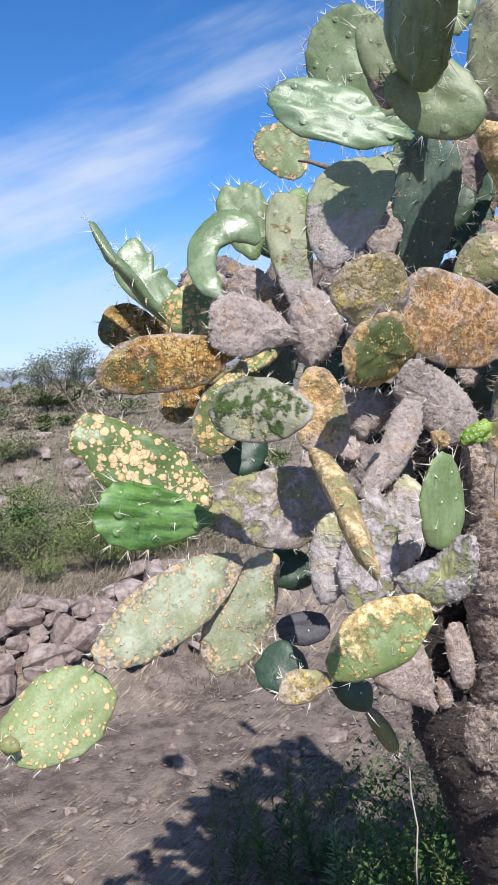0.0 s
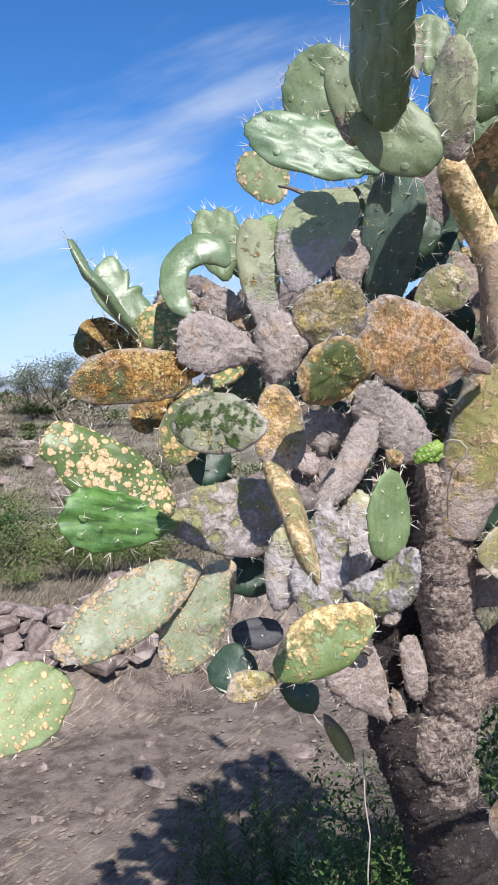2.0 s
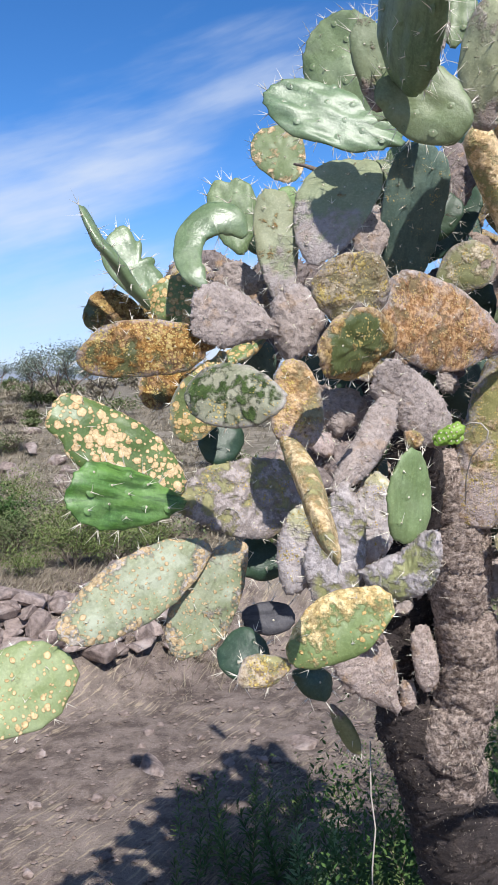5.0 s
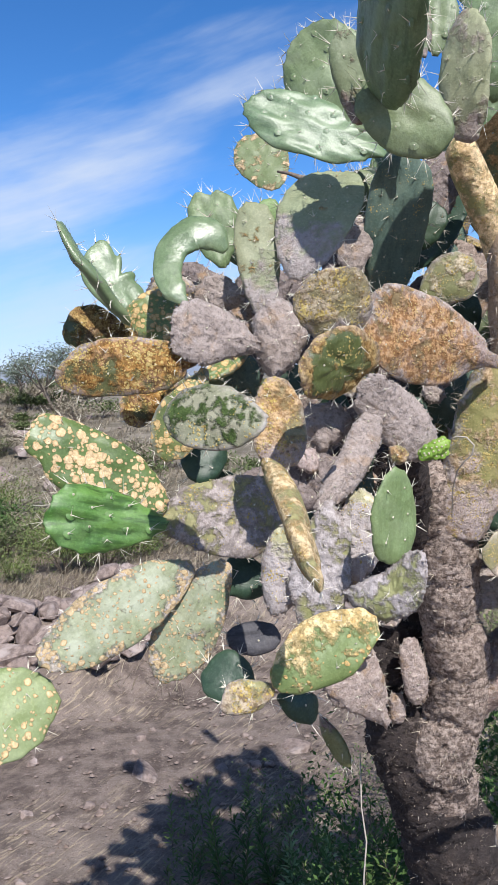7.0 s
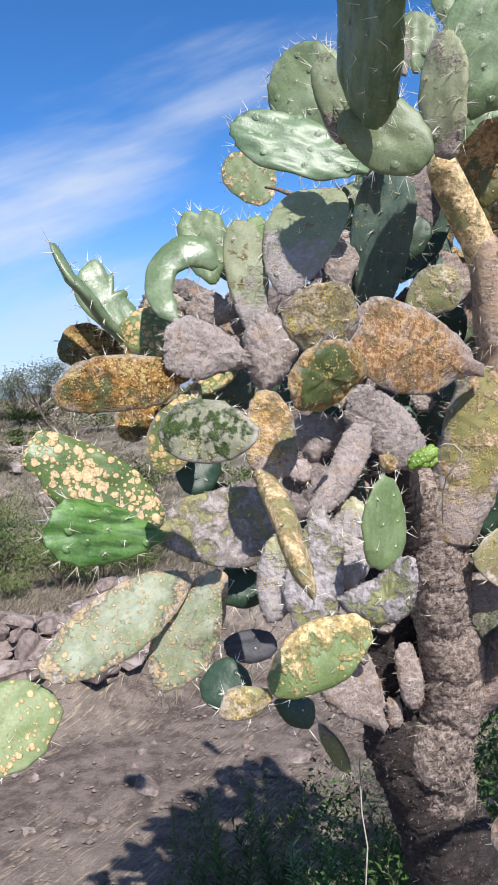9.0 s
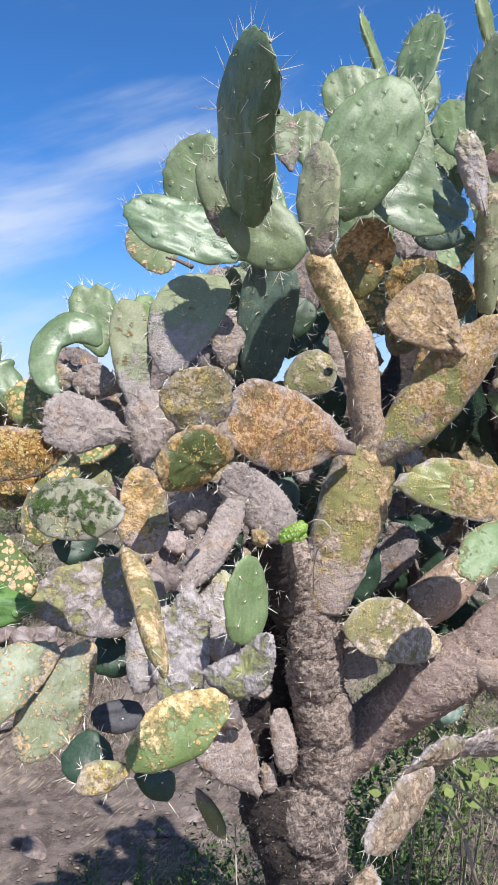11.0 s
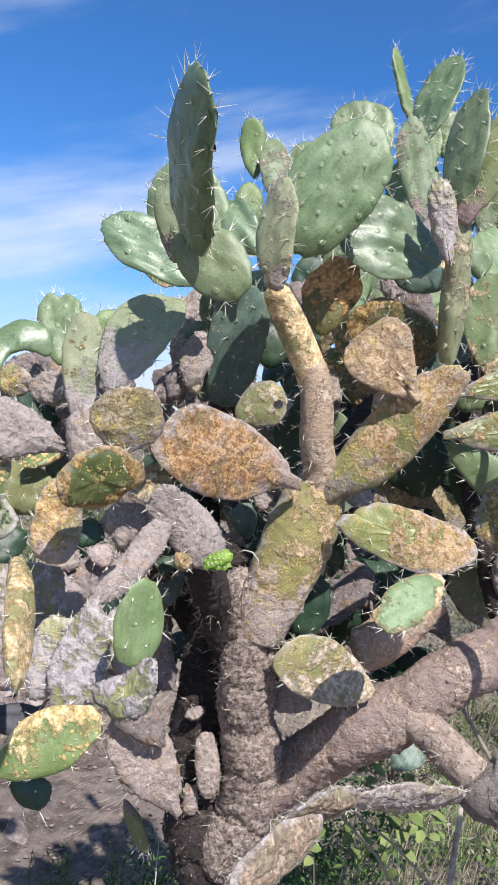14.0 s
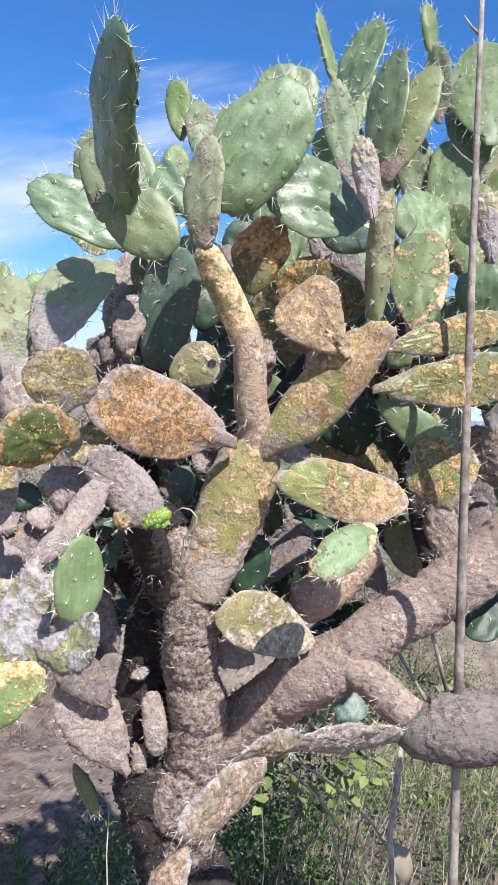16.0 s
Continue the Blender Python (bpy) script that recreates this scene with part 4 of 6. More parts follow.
limb("stem", [(0.569, 1.880, 1.300, 0.0578), (0.592, 1.860, 1.401, 0.0773), (0.621, 1.850, 1.505, 0.0869), (0.655, 1.840, 1.616, 0.0879), (0.686, 1.830, 1.698, 0.0733), (0.707, 1.820, 1.754, 0.0491)], BARK_GREEN, "thick green and grey old stem", 0.3, 0.7, 0.8, seg=0.6)
limb("stem", [(0.684, 1.840, 1.654, 0.0425), (0.686, 1.820, 1.748, 0.0463), (0.663, 1.780, 1.825, 0.0412), (0.652, 1.750, 1.906, 0.0406), (0.637, 1.730, 1.985, 0.0362), (0.617, 1.720, 2.030, 0.0293)], BARK_PINK, "ringed light brown stem", 0.4, 1.0, 0.35, seg=0.11)
limb("joint", [(0.663, 1.840, 1.667, 0.0354), (0.705, 1.820, 1.721, 0.0449), (0.756, 1.800, 1.764, 0.0347)], BARK_GREEN, "grey corky joint", 0.2, 0.8, 0.5, seg=0.5)
limb("stem", [(0.653, 1.760, 1.934, 0.0354), (0.625, 1.730, 1.998, 0.0388), (0.584, 1.700, 2.065, 0.0382), (0.544, 1.670, 2.127, 0.0363), (0.511, 1.630, 2.176, 0.0292)], BARK_YELLOW, "cream and green stem between pads", 0.25, 0.8, 0.35, seg=0.5)
limb("branch", [(0.630, 2.100, 0.840, 0.0962), (0.752, 2.060, 0.928, 0.0797), (0.862, 1.980, 1.049, 0.0860), (0.985, 1.920, 1.150, 0.0836), (1.100, 1.900, 1.252, 0.0769), (1.219, 1.890, 1.329, 0.0765), (1.322, 1.880, 1.412, 0.0820), (1.449, 1.860, 1.545, 0.0754), (1.607, 1.840, 1.695, 0.0689)], BARK_ARM, "thick grey-brown side branch", 0.4, 1.0, 0.75, seg=0.26, fuzz=0.6, flake=0.45)
limb("branch", [(0.967, 1.910, 1.165, 0.0560), (1.044, 1.840, 1.112, 0.0480), (1.098, 1.760, 1.071, 0.0470), (1.150, 1.725, 1.040, 0.0500)], BARK_ARM, "short grey side branch", 0.5, 1.0, 0.6, seg=0.24, fuzz=0.3, flake=0.4)
limb("branch", [(1.100, 1.745, 1.060, 0.0450), (1.150, 1.725, 1.035, 0.0780), (1.257, 1.700, 1.045, 0.0935), (1.401, 1.690, 1.065, 0.0864)], BARK_GREY, "knotted dark grey branch end", 0.7, 1.0, 0.9, seg=0.24, fuzz=0.4, flake=0.5)
limb("branch", [(0.851, 2.000, 1.267, 0.0589), (0.924, 1.980, 1.314, 0.0645), (0.998, 1.970, 1.382, 0.0566), (1.063, 1.960, 1.458, 0.0426)], BARK_PINK, "pinkish brown ringed branch", 0.9, 1.0, 0.6)
limb("branch", [(0.43, 2.42, 1.20, 0.05), (0.36, 2.20, 1.35, 0.05), (0.32, 1.95, 1.45, 0.045), (0.30, 1.78, 1.52, 0.04)], BARK_SHADED, "dark branch inside the plant, shade in its colour", 0.8)
limb("branch", [(0.55, 2.00, 1.20, 0.05), (0.47, 1.90, 1.34, 0.045), (0.43, 1.76, 1.48, 0.045), (0.40, 1.68, 1.58, 0.04)], BARK_SHADED, "inner branch of the plant, shade in its bark colour", 0.8)
limb("branch", [(0.42, 2.40, 1.50, 0.05), (0.40, 2.30, 1.75, 0.045), (0.45, 2.15, 1.95, 0.04), (0.50, 1.95, 2.10, 0.035)], BARK_SHADED, "dark branch inside the plant, shade in its colour", 0.8)
limb("branch", [(0.68, 1.90, 1.70, 0.04), (0.80, 2.05, 1.85, 0.04), (0.92, 2.15, 2.05, 0.036), (1.0, 2.2, 2.25, 0.032)], BARK_SHADED, "dark branch inside the plant, shade in its colour", 0.8)
limb("branch", [(1.28, 1.92, 1.32, 0.05), (1.22, 2.02, 1.55, 0.045), (1.15, 2.05, 1.80, 0.04), (1.12, 2.1, 2.1, 0.035)], BARK_SHADED, "dark branch inside the plant, shade in its colour", 0.8)

cactus_pad((-0.169, 1.660, 1.825), (-0.295, 1.600, 2.030), 0.062, "sleek", spin=78, bend=-0.1, th=0.026)
cactus_pad((-0.156, 1.710, 1.836), (-0.240, 1.730, 2.008), 0.128, "sleek", spin=10, chew=1)
cactus_pad((-0.180, 1.780, 1.801), (-0.320, 1.740, 1.845), 0.108, "darkcrust")
cactus_pad((-0.067, 1.660, 1.783), (-0.147, 1.660, 1.888), 0.111, "yellow")
cactus_pad((-0.020, 1.500, 1.749), (-0.277, 1.460, 1.734), 0.115, "ringed", egg=0.1)
cactus_pad((-0.071, 1.660, 1.711), (-0.192, 1.620, 1.641), 0.091, "ringed")
cactus_pad((-0.098, 1.500, 1.463), (-0.337, 1.440, 1.639), 0.138, "spotted", egg=0.05, notch=1.66)
cactus_pad((-0.098, 1.460, 1.443), (-0.286, 1.340, 1.495), 0.119, "fresh", egg=0.3)
cactus_pad((0.150, 1.560, 1.439), (-0.114, 1.500, 1.455), 0.159, "cork_green", egg=-0.15)
cactus_pad((-0.050, 1.440, 1.373), (-0.300, 1.310, 1.242), 0.123, "pale", egg=0.05)
cactus_pad((0.010, 1.460, 1.371), (-0.111, 1.400, 1.169), 0.117, "pale", egg=0.1)
cactus_pad((-0.290, 1.330, 1.199), (-0.445, 1.220, 1.132), 0.144, "softspot", egg=0)
cactus_pad((0.091, 1.200, 1.638), (-0.070, 1.270, 1.667), 0.107, "camo", egg=0.1)
cactus_pad((0.125, 1.380, 1.545), (0.118, 1.430, 1.713), 0.098, "tan", egg=-0.05)
cactus_pad((0.093, 1.240, 1.585), (0.153, 1.030, 1.432), 0.067, "tanedge", spin=-74, th=0.036, slim=2)
cactus_pad((-0.015, 1.520, 1.729), (-0.091, 1.480, 1.565), 0.101, "yellow")
cactus_pad((0.025, 1.620, 1.569), (-0.063, 1.580, 1.531), 0.094, "dark")
cactus_pad((0.090, 1.780, 1.672), (0.043, 1.760, 1.752), 0.085, "teal")
cactus_pad((0.077, 1.740, 1.757), (-0.023, 1.700, 1.713), 0.050, "yellow", spin=40)
cactus_pad((0.099, 1.540, 1.770), (-0.076, 1.470, 1.816), 0.119, "cork", egg=0.35)
cactus_pad((0.126, 1.620, 1.700), (0.152, 1.620, 1.865), 0.109, "cork", th=0.06)
cactus_pad((-0.022, 1.780, 1.906), (-0.141, 1.820, 1.910), 0.079, "crust")
cactus_pad((0.079, 1.740, 1.878), (-0.034, 1.780, 1.913), 0.082, "cork")
cactus_pad((0.115, 1.620, 1.811), (0.094, 1.670, 2.080), 0.094, "leafcork")
cactus_pad((0.135, 1.740, 1.943), (0.136, 1.760, 2.097), 0.071, "leaf", spin=10)
cactus_pad((0.030, 1.800, 1.956), (-0.002, 1.840, 2.144), 0.111, "dusty", heart=1)
cactus_pad((0.169, 1.570, 1.903), (0.271, 1.668, 2.137), 0.180, "leafcork", egg=0.2, spin=-32)
cactus_pad((0.372, 2.000, 2.105), (0.386, 2.000, 2.213), 0.076, "dusty")
cactus_pad((0.336, 1.950, 1.938), (0.364, 1.950, 2.092), 0.094, "cork")
cactus_pad((0.428, 1.980, 1.909), (0.466, 1.870, 2.213), 0.155, "teal", slim=2)
cactus_pad((0.394, 1.800, 2.197), (0.094, 1.840, 2.322), 0.150, "gloss", egg=0.12, spin=26)
cactus_pad((0.219, 2.760, 2.338), (0.143, 2.860, 2.555), 0.187, "patchy")
cactus_pad((0.362, 1.800, 2.248), (0.226, 1.900, 2.510), 0.202, "dusty", egg=0.05)
cactus_pad((0.296, 1.520, 2.171), (0.267, 1.500, 2.339), 0.070, "dustcork")
cactus_pad((0.322, 1.460, 2.187), (0.312, 1.170, 2.412), 0.165, "deep", egg=-0.12, spin=-52, slim=2, th=0.036)
cactus_pad((0.445, 1.460, 2.119), (0.300, 1.500, 2.231), 0.132, "dusty", egg=0)
cactus_pad((0.500, 1.540, 2.145), (0.500, 1.520, 2.385), 0.104, "worn", spin=-30, egg=0)
cactus_pad((0.511, 1.900, 2.436), (0.500, 1.960, 2.622), 0.080, "dustcork", spin=25)
cactus_pad((0.473, 1.760, 2.267), (0.378, 1.840, 2.407), 0.100, "gloss")
cactus_pad((0.461, 1.980, 2.514), (0.435, 1.990, 2.676), 0.073, "leaf")
cactus_pad((0.594, 2.100, 2.519), (0.608, 2.120, 2.680), 0.113, "dusty")
cactus_pad((0.460, 1.920, 2.353), (0.442, 1.920, 2.484), 0.071, "leaf")
cactus_pad((0.537, 1.570, 2.241), (0.691, 1.520, 2.517), 0.199, "dusty", egg=0.05)
cactus_pad((0.908, 1.720, 2.296), (0.648, 1.660, 2.336), 0.205, "gloss", egg=0.1, spin=32)
cactus_pad((0.802, 2.200, 2.627), (0.763, 2.250, 2.873), 0.190, "dusty")
cactus_pad((0.984, 2.150, 2.468), (0.905, 2.200, 2.812), 0.106, "dustcork", spin=15)
cactus_pad((1.032, 2.700, 2.995), (0.952, 2.760, 3.303), 0.085, "leaf", spin=66, th=0.03)
cactus_pad((0.978, 2.300, 2.781), (1.059, 2.350, 3.097), 0.16, "deep", spin=-38, egg=0.15)
cactus_pad((1.105, 2.500, 2.826), (1.108, 2.500, 2.991), 0.091, "dusty")
cactus_pad((0.895, 1.580, 2.366), (0.918, 1.610, 2.655), 0.108, "deep", spin=-26, egg=0.1)
cactus_pad((0.909, 1.570, 2.345), (1.004, 1.570, 2.610), 0.104, "olive", spin=-22, egg=0.05)
cactus_pad((0.896, 1.600, 2.245), (0.852, 1.600, 2.449), 0.062, "corkwhite")
cactus_pad((0.932, 1.680, 2.035), (0.911, 1.580, 2.353), 0.062, "stemgreen", th=0.045, egg=0, slim=1, fold=0.5)
cactus_pad((0.618, 1.740, 1.729), (0.284, 1.545, 1.826), 0.194, "rust", egg=0.28)
cactus_pad((0.280, 1.310, 1.753), (0.142, 1.240, 1.706), 0.118, "camo2", egg=0, spin=-36)
cactus_pad((0.267, 1.480, 1.781), (0.201, 1.440, 1.899), 0.15, "crust", egg=0)
cactus_pad((0.343, 1.620, 1.750), (0.243, 1.580, 1.683), 0.082, "crust")
cactus_pad((0.461, 1.740, 1.870), (0.571, 1.700, 1.938), 0.107, "lichen", hole=1, egg=0.1)
cactus_pad((0.632, 1.730, 2.082), (0.682, 1.750, 2.282), 0.135, "orange")
cactus_pad((0.761, 1.980, 2.176), (0.716, 2.000, 2.387), 0.140, "dusty")
cactus_pad((0.936, 1.760, 2.071), (0.699, 1.700, 2.139), 0.150, "darkcrust", egg=0)
cactus_pad((1.014, 1.980, 2.296), (0.849, 1.920, 2.297), 0.093, "teal")
cactus_pad((0.890, 2.100, 2.254), (0.882, 2.100, 2.361), 0.083, "cork")
cactus_pad((0.875, 1.670, 1.945), (0.728, 1.700, 2.107), 0.170, "beige", egg=0.5)
cactus_pad((0.711, 1.800, 1.707), (0.972, 1.660, 2.044), 0.15, "segment", egg=0.0, th=0.05, fold=0.3)
cactus_pad((1.112, 1.860, 2.040), (1.126, 1.960, 2.338), 0.169, "patchy")
cactus_pad((0.967, 1.670, 1.975), (1.309, 1.740, 2.072), 0.096, "yellowrust", egg=0.25)
cactus_pad((0.936, 1.620, 1.874), (1.290, 1.620, 1.933), 0.130, "yellowrust", egg=0.28)
cactus_pad((1.150, 1.720, 1.591), (1.169, 1.780, 1.775), 0.187, "yellowrust", egg=0.1)
cactus_pad((0.998, 1.820, 1.860), (1.202, 1.800, 1.723), 0.102, "dusty")
cactus_pad((1.259, 1.950, 1.412), (1.231, 1.930, 1.595), 0.093, "barkpad", th=0.05)
cactus_pad((0.727, 1.740, 1.655), (1.030, 1.650, 1.599), 0.147, "segment2", egg=0.12)
cactus_pad((0.946, 1.580, 1.565), (0.788, 1.500, 1.458), 0.098, "patchy", egg=0.2, notch=1)
cactus_pad((0.889, 1.870, 1.201), (0.617, 1.810, 1.303), 0.153, "oliveyellow", egg=0.15)
cactus_pad((1.410, 2.300, 2.620), (1.487, 2.500, 3.128), 0.228, "dusty")
cactus_pad((1.327, 2.200, 2.370), (1.337, 2.320, 2.735), 0.170, "dusty")
cactus_pad((1.259, 2.320, 2.968), (1.225, 2.340, 3.160), 0.066, "leaf", spin=50, th=0.03)
cactus_pad((1.329, 1.920, 2.249), (1.289, 1.900, 2.437), 0.071, "corkwhite")
cactus_pad((1.362, 2.000, 2.073), (1.320, 2.000, 2.269), 0.146, "deep")
cactus_pad((1.482, 2.050, 1.317), (1.360, 2.000, 1.198), 0.151, "dark")
cactus_pad((1.262, 2.350, 2.491), (1.231, 2.400, 2.743), 0.127, "dustcork")
cactus_pad((1.134, 2.100, 2.342), (1.125, 2.100, 2.424), 0.071, "dusty")
cactus_pad((1.288, 2.300, 2.769), (1.259, 2.300, 3.013), 0.105, "dustcork", spin=-25)
cactus_pad((1.032, 2.450, 2.738), (1.035, 2.500, 2.946), 0.113, "dusty")
cactus_pad((0.463, 1.630, 1.525), (0.290, 1.570, 1.695), 0.105, "cork", th=0.040, slim=2)
cactus_pad((0.193, 1.460, 1.464), (0.323, 1.600, 1.636), 0.064, "cork", th=0.036, slim=2, bend=0.06)
cactus_pad((0.171, 1.660, 1.467), (0.279, 1.620, 1.526), 0.081, "corkdark", th=0.05)
cactus_pad((0.103, 1.440, 1.264), (0.147, 1.440, 1.440), 0.093, "corkwhite")
cactus_pad((0.169, 1.400, 1.253), (0.217, 1.420, 1.478), 0.107, "corkgreen2", egg=-0.1)
cactus_pad((0.263, 1.480, 1.309), (0.281, 1.500, 1.481), 0.100, "corkwhite")
cactus_pad((0.234, 1.340, 1.318), (0.354, 1.280, 1.408), 0.089, "corkgreen2", egg=-0.05, bend=0.14)
cactus_pad((0.300, 1.310, 1.394), (0.302, 1.300, 1.556), 0.104, "fresh2", egg=-0.05, spin=36)
cactus_pad((0.082, 1.220, 1.224), (0.254, 1.240, 1.320), 0.107, "lemon", egg=0.1)
cactus_pad((0.094, 1.230, 1.214), (0.002, 1.200, 1.208), 0.054, "crust", chew=0)
cactus_pad((0.056, 1.300, 1.172), (-0.020, 1.340, 1.221), 0.093, "dark")
cactus_pad((0.096, 1.300, 1.172), (0.168, 1.330, 1.126), 0.056, "dark")
cactus_pad((0.015, 1.580, 1.275), (0.082, 1.600, 1.326), 0.102, "dark")
cactus_pad((0.256, 2.200, 0.730), (0.334, 2.200, 0.577), 0.058, "olive", spin=30)
cactus_pad((0.040, 1.700, 1.448), (0.119, 1.720, 1.497), 0.075, "corkdark")
cactus_pad((0.422, 2.020, 0.781), (0.233, 1.920, 1.075), 0.157, "corkpale", th=0.04, egg=0.3, notch=1)
cactus_pad((1.062, 1.640, 1.046), (0.772, 1.480, 1.103), 0.117, "greyedge", spin=-70, th=0.022, egg=0)
cactus_pad((0.787, 1.480, 1.105), (0.611, 1.400, 1.098), 0.104, "greybrown", spin=-64, th=0.022, egg=0.05)
cactus_pad((0.701, 1.440, 1.071), (0.518, 1.300, 0.996), 0.108, "greybrown", spin=-50, egg=0)
cactus_pad((0.538, 1.340, 0.948), (0.470, 1.240, 0.900), 0.073, "greybrown", spin=30)
cactus_pad((0.743, 1.800, 1.704), (0.816, 1.850, 1.727), 0.084, "cork")
# fill pads for the gaps; the dark ones carry painted shade
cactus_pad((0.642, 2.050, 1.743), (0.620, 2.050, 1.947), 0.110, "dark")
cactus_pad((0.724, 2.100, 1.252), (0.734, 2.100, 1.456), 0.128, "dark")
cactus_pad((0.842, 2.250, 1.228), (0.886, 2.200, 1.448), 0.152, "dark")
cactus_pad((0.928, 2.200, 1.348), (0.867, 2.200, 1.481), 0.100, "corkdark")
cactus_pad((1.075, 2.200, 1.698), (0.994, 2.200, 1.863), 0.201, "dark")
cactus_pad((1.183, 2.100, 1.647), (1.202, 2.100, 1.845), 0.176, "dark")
cactus_pad((0.541, 2.100, 1.541), (0.510, 2.100, 1.636), 0.080, "teal")
cactus_pad((0.560, 2.100, 1.623), (0.588, 2.100, 1.673), 0.064, "cork")
cactus_pad((0.378, 2.000, 1.912), (0.420, 2.000, 2.083), 0.123, "teal")
cactus_pad((0.548, 2.100, 2.025), (0.571, 2.100, 2.155), 0.112, "dark")
cactus_pad((0.341, 2.050, 2.005), (0.356, 2.000, 2.124), 0.093, "teal")
cactus_pad((0.294, 2.100, 1.974), (0.333, 2.100, 2.233), 0.090, "cork")
cactus_pad((0.379, 2.200, 2.155), (0.397, 2.200, 2.257), 0.100, "cork")
cactus_pad((0.093, 2.000, 1.982), (0.049, 2.000, 2.077), 0.077, "dark")
cactus_pad((0.273, 2.000, 1.889), (0.298, 2.000, 1.967), 0.092, "corkdark")
cactus_pad((0.797, 1.950, 1.970), (0.837, 1.950, 2.064), 0.105, "crust")
cactus_pad((0.732, 1.950, 2.025), (0.713, 1.950, 2.084), 0.090, "yellow")
cactus_pad((0.788, 1.900, 2.173), (0.696, 1.850, 2.086), 0.081, "yellow")
cactus_pad((1.105, 1.900, 1.959), (1.056, 1.900, 2.001), 0.088, "dusty")
cactus_pad((0.326, 1.750, 1.477), (0.319, 1.780, 1.567), 0.068, "dark")
cactus_pad((0.135, 1.650, 1.547), (0.153, 1.680, 1.608), 0.078, "dark")
cactus_pad((0.229, 1.660, 1.551), (0.233, 1.680, 1.652), 0.111, "cork", th=0.05)
cactus_pad((0.343, 1.850, 1.389), (0.318, 1.900, 1.508), 0.087, "teal")
cactus_pad((1.260, 2.900, 0.584), (1.334, 2.950, 0.692), 0.154, "teal")
cactus_pad((0.115, 1.500, 1.208), (0.010, 1.470, 1.216), 0.066, "withered", egg=0)
cactus_pad((0.096, 1.860, 1.772), (0.054, 1.900, 1.926), 0.125, "corkdark", th=0.04)
cactus_pad((0.361, 1.920, 0.998), (0.223, 1.860, 1.173), 0.11, "corkdark", th=0.04)
cactus_pad((0.365, 1.980, 1.125), (0.270, 1.940, 1.331), 0.1, "corkdark", th=0.04)
cactus_pad((0.372, 2.000, 0.852), (0.248, 1.960, 0.960), 0.12, "barkpad", th=0.04)
cactus_pad((0.414, 1.600, 1.535), (0.474, 1.580, 1.568), 0.035, "bud", th=0.026, egg=0.05)
cactus_pad((-0.414, 1.200, 1.147), (-0.435, 1.190, 1.170), 0.026, "fruit", th=0.020, egg=0.1)
cactus_pad((0.497, 1.990, 0.832), (0.465, 1.970, 1.028), 0.063, "corkpale", slim=1)
cactus_pad((0.449, 2.030, 0.772), (0.442, 2.020, 0.864), 0.044, "corkpale", slim=1)
cactus_pad((0.441, 2.020, 1.044), (0.427, 2.020, 1.076), 0.059, "cork")
cactus_pad((0.077, 1.720, 1.639), (-0.101, 1.760, 1.670), 0.129, "olive")
cactus_pad((0.036, 1.620, 1.437), (0.269, 1.660, 1.502), 0.107, "corkdark", th=0.05)
cactus_pad((0.081, 1.620, 1.498), (0.141, 1.620, 1.532), 0.050, "cork")
cactus_pad((0.199, 1.640, 1.552), (0.175, 1.600, 1.519), 0.055, "corkpink")
cactus_pad((0.744, 2.000, 1.107), (0.646, 2.000, 1.165), 0.107, "cork")
cactus_pad((0.288, 1.980, 1.904), (0.327, 1.980, 1.998), 0.076, "corkdark")
cactus_pad((0.355, 1.950, 1.922), (0.332, 1.950, 2.040), 0.066, "lichen")
cactus_pad((0.562, 1.950, 1.862), (0.586, 1.950, 1.954), 0.066, "corkwhite")
cactus_pad((0.705, 2.250, 2.171), (0.669, 2.250, 2.391), 0.154, "dark")
cactus_pad((0.870, 2.300, 2.208), (0.864, 2.300, 2.419), 0.157, "dusty")
cactus_pad((1.005, 2.350, 2.262), (0.962, 2.350, 2.475), 0.160, "teal")
cactus_pad((0.596, 2.150, 2.099), (0.616, 2.150, 2.282), 0.131, "corkdark")
cactus_pad((0.787, 2.200, 2.120), (0.826, 2.200, 2.292), 0.134, "darkcrust")
cactus_pad((0.436, 2.300, 2.104), (0.476, 2.300, 2.282), 0.157, "dark")
cactus_pad((0.503, 2.350, 2.187), (0.545, 2.350, 2.351), 0.143, "dusty")
cactus_pad((1.098, 2.450, 2.399), (1.065, 2.450, 2.584), 0.167, "dusty")
cactus_pad((0.351, 1.575, 1.564), (0.381, 1.570, 1.533), 0.039, "tan", th=0.03)
cactus_pad((0.872, 2.450, 2.384), (0.874, 2.500, 2.643), 0.189, "dusty")
cactus_pad((1.015, 2.500, 2.600), (1.014, 2.580, 2.849), 0.186, "leaf")
cactus_pad((1.137, 2.450, 2.466), (1.118, 2.550, 2.758), 0.210, "dusty")
cactus_pad((1.229, 2.550, 2.636), (1.267, 2.650, 2.923), 0.190, "dustcork")
cactus_pad((1.065, 2.300, 2.227), (1.117, 2.350, 2.440), 0.178, "patchy")
cactus_pad((0.930, 2.350, 2.205), (1.010, 2.400, 2.423), 0.182, "dustcork")
cactus_pad((1.524, 2.400, 2.434), (1.515, 2.500, 2.710), 0.206, "patchy")
cactus_pad((0.761, 2.400, 2.363), (0.727, 2.450, 2.557), 0.156, "dusty")
cactus_pad((-0.149, 1.840, 1.794), (-0.197, 1.860, 1.866), 0.086, "darkcrust")
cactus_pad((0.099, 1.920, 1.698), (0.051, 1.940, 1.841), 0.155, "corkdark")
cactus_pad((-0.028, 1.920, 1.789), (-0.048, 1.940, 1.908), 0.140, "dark")
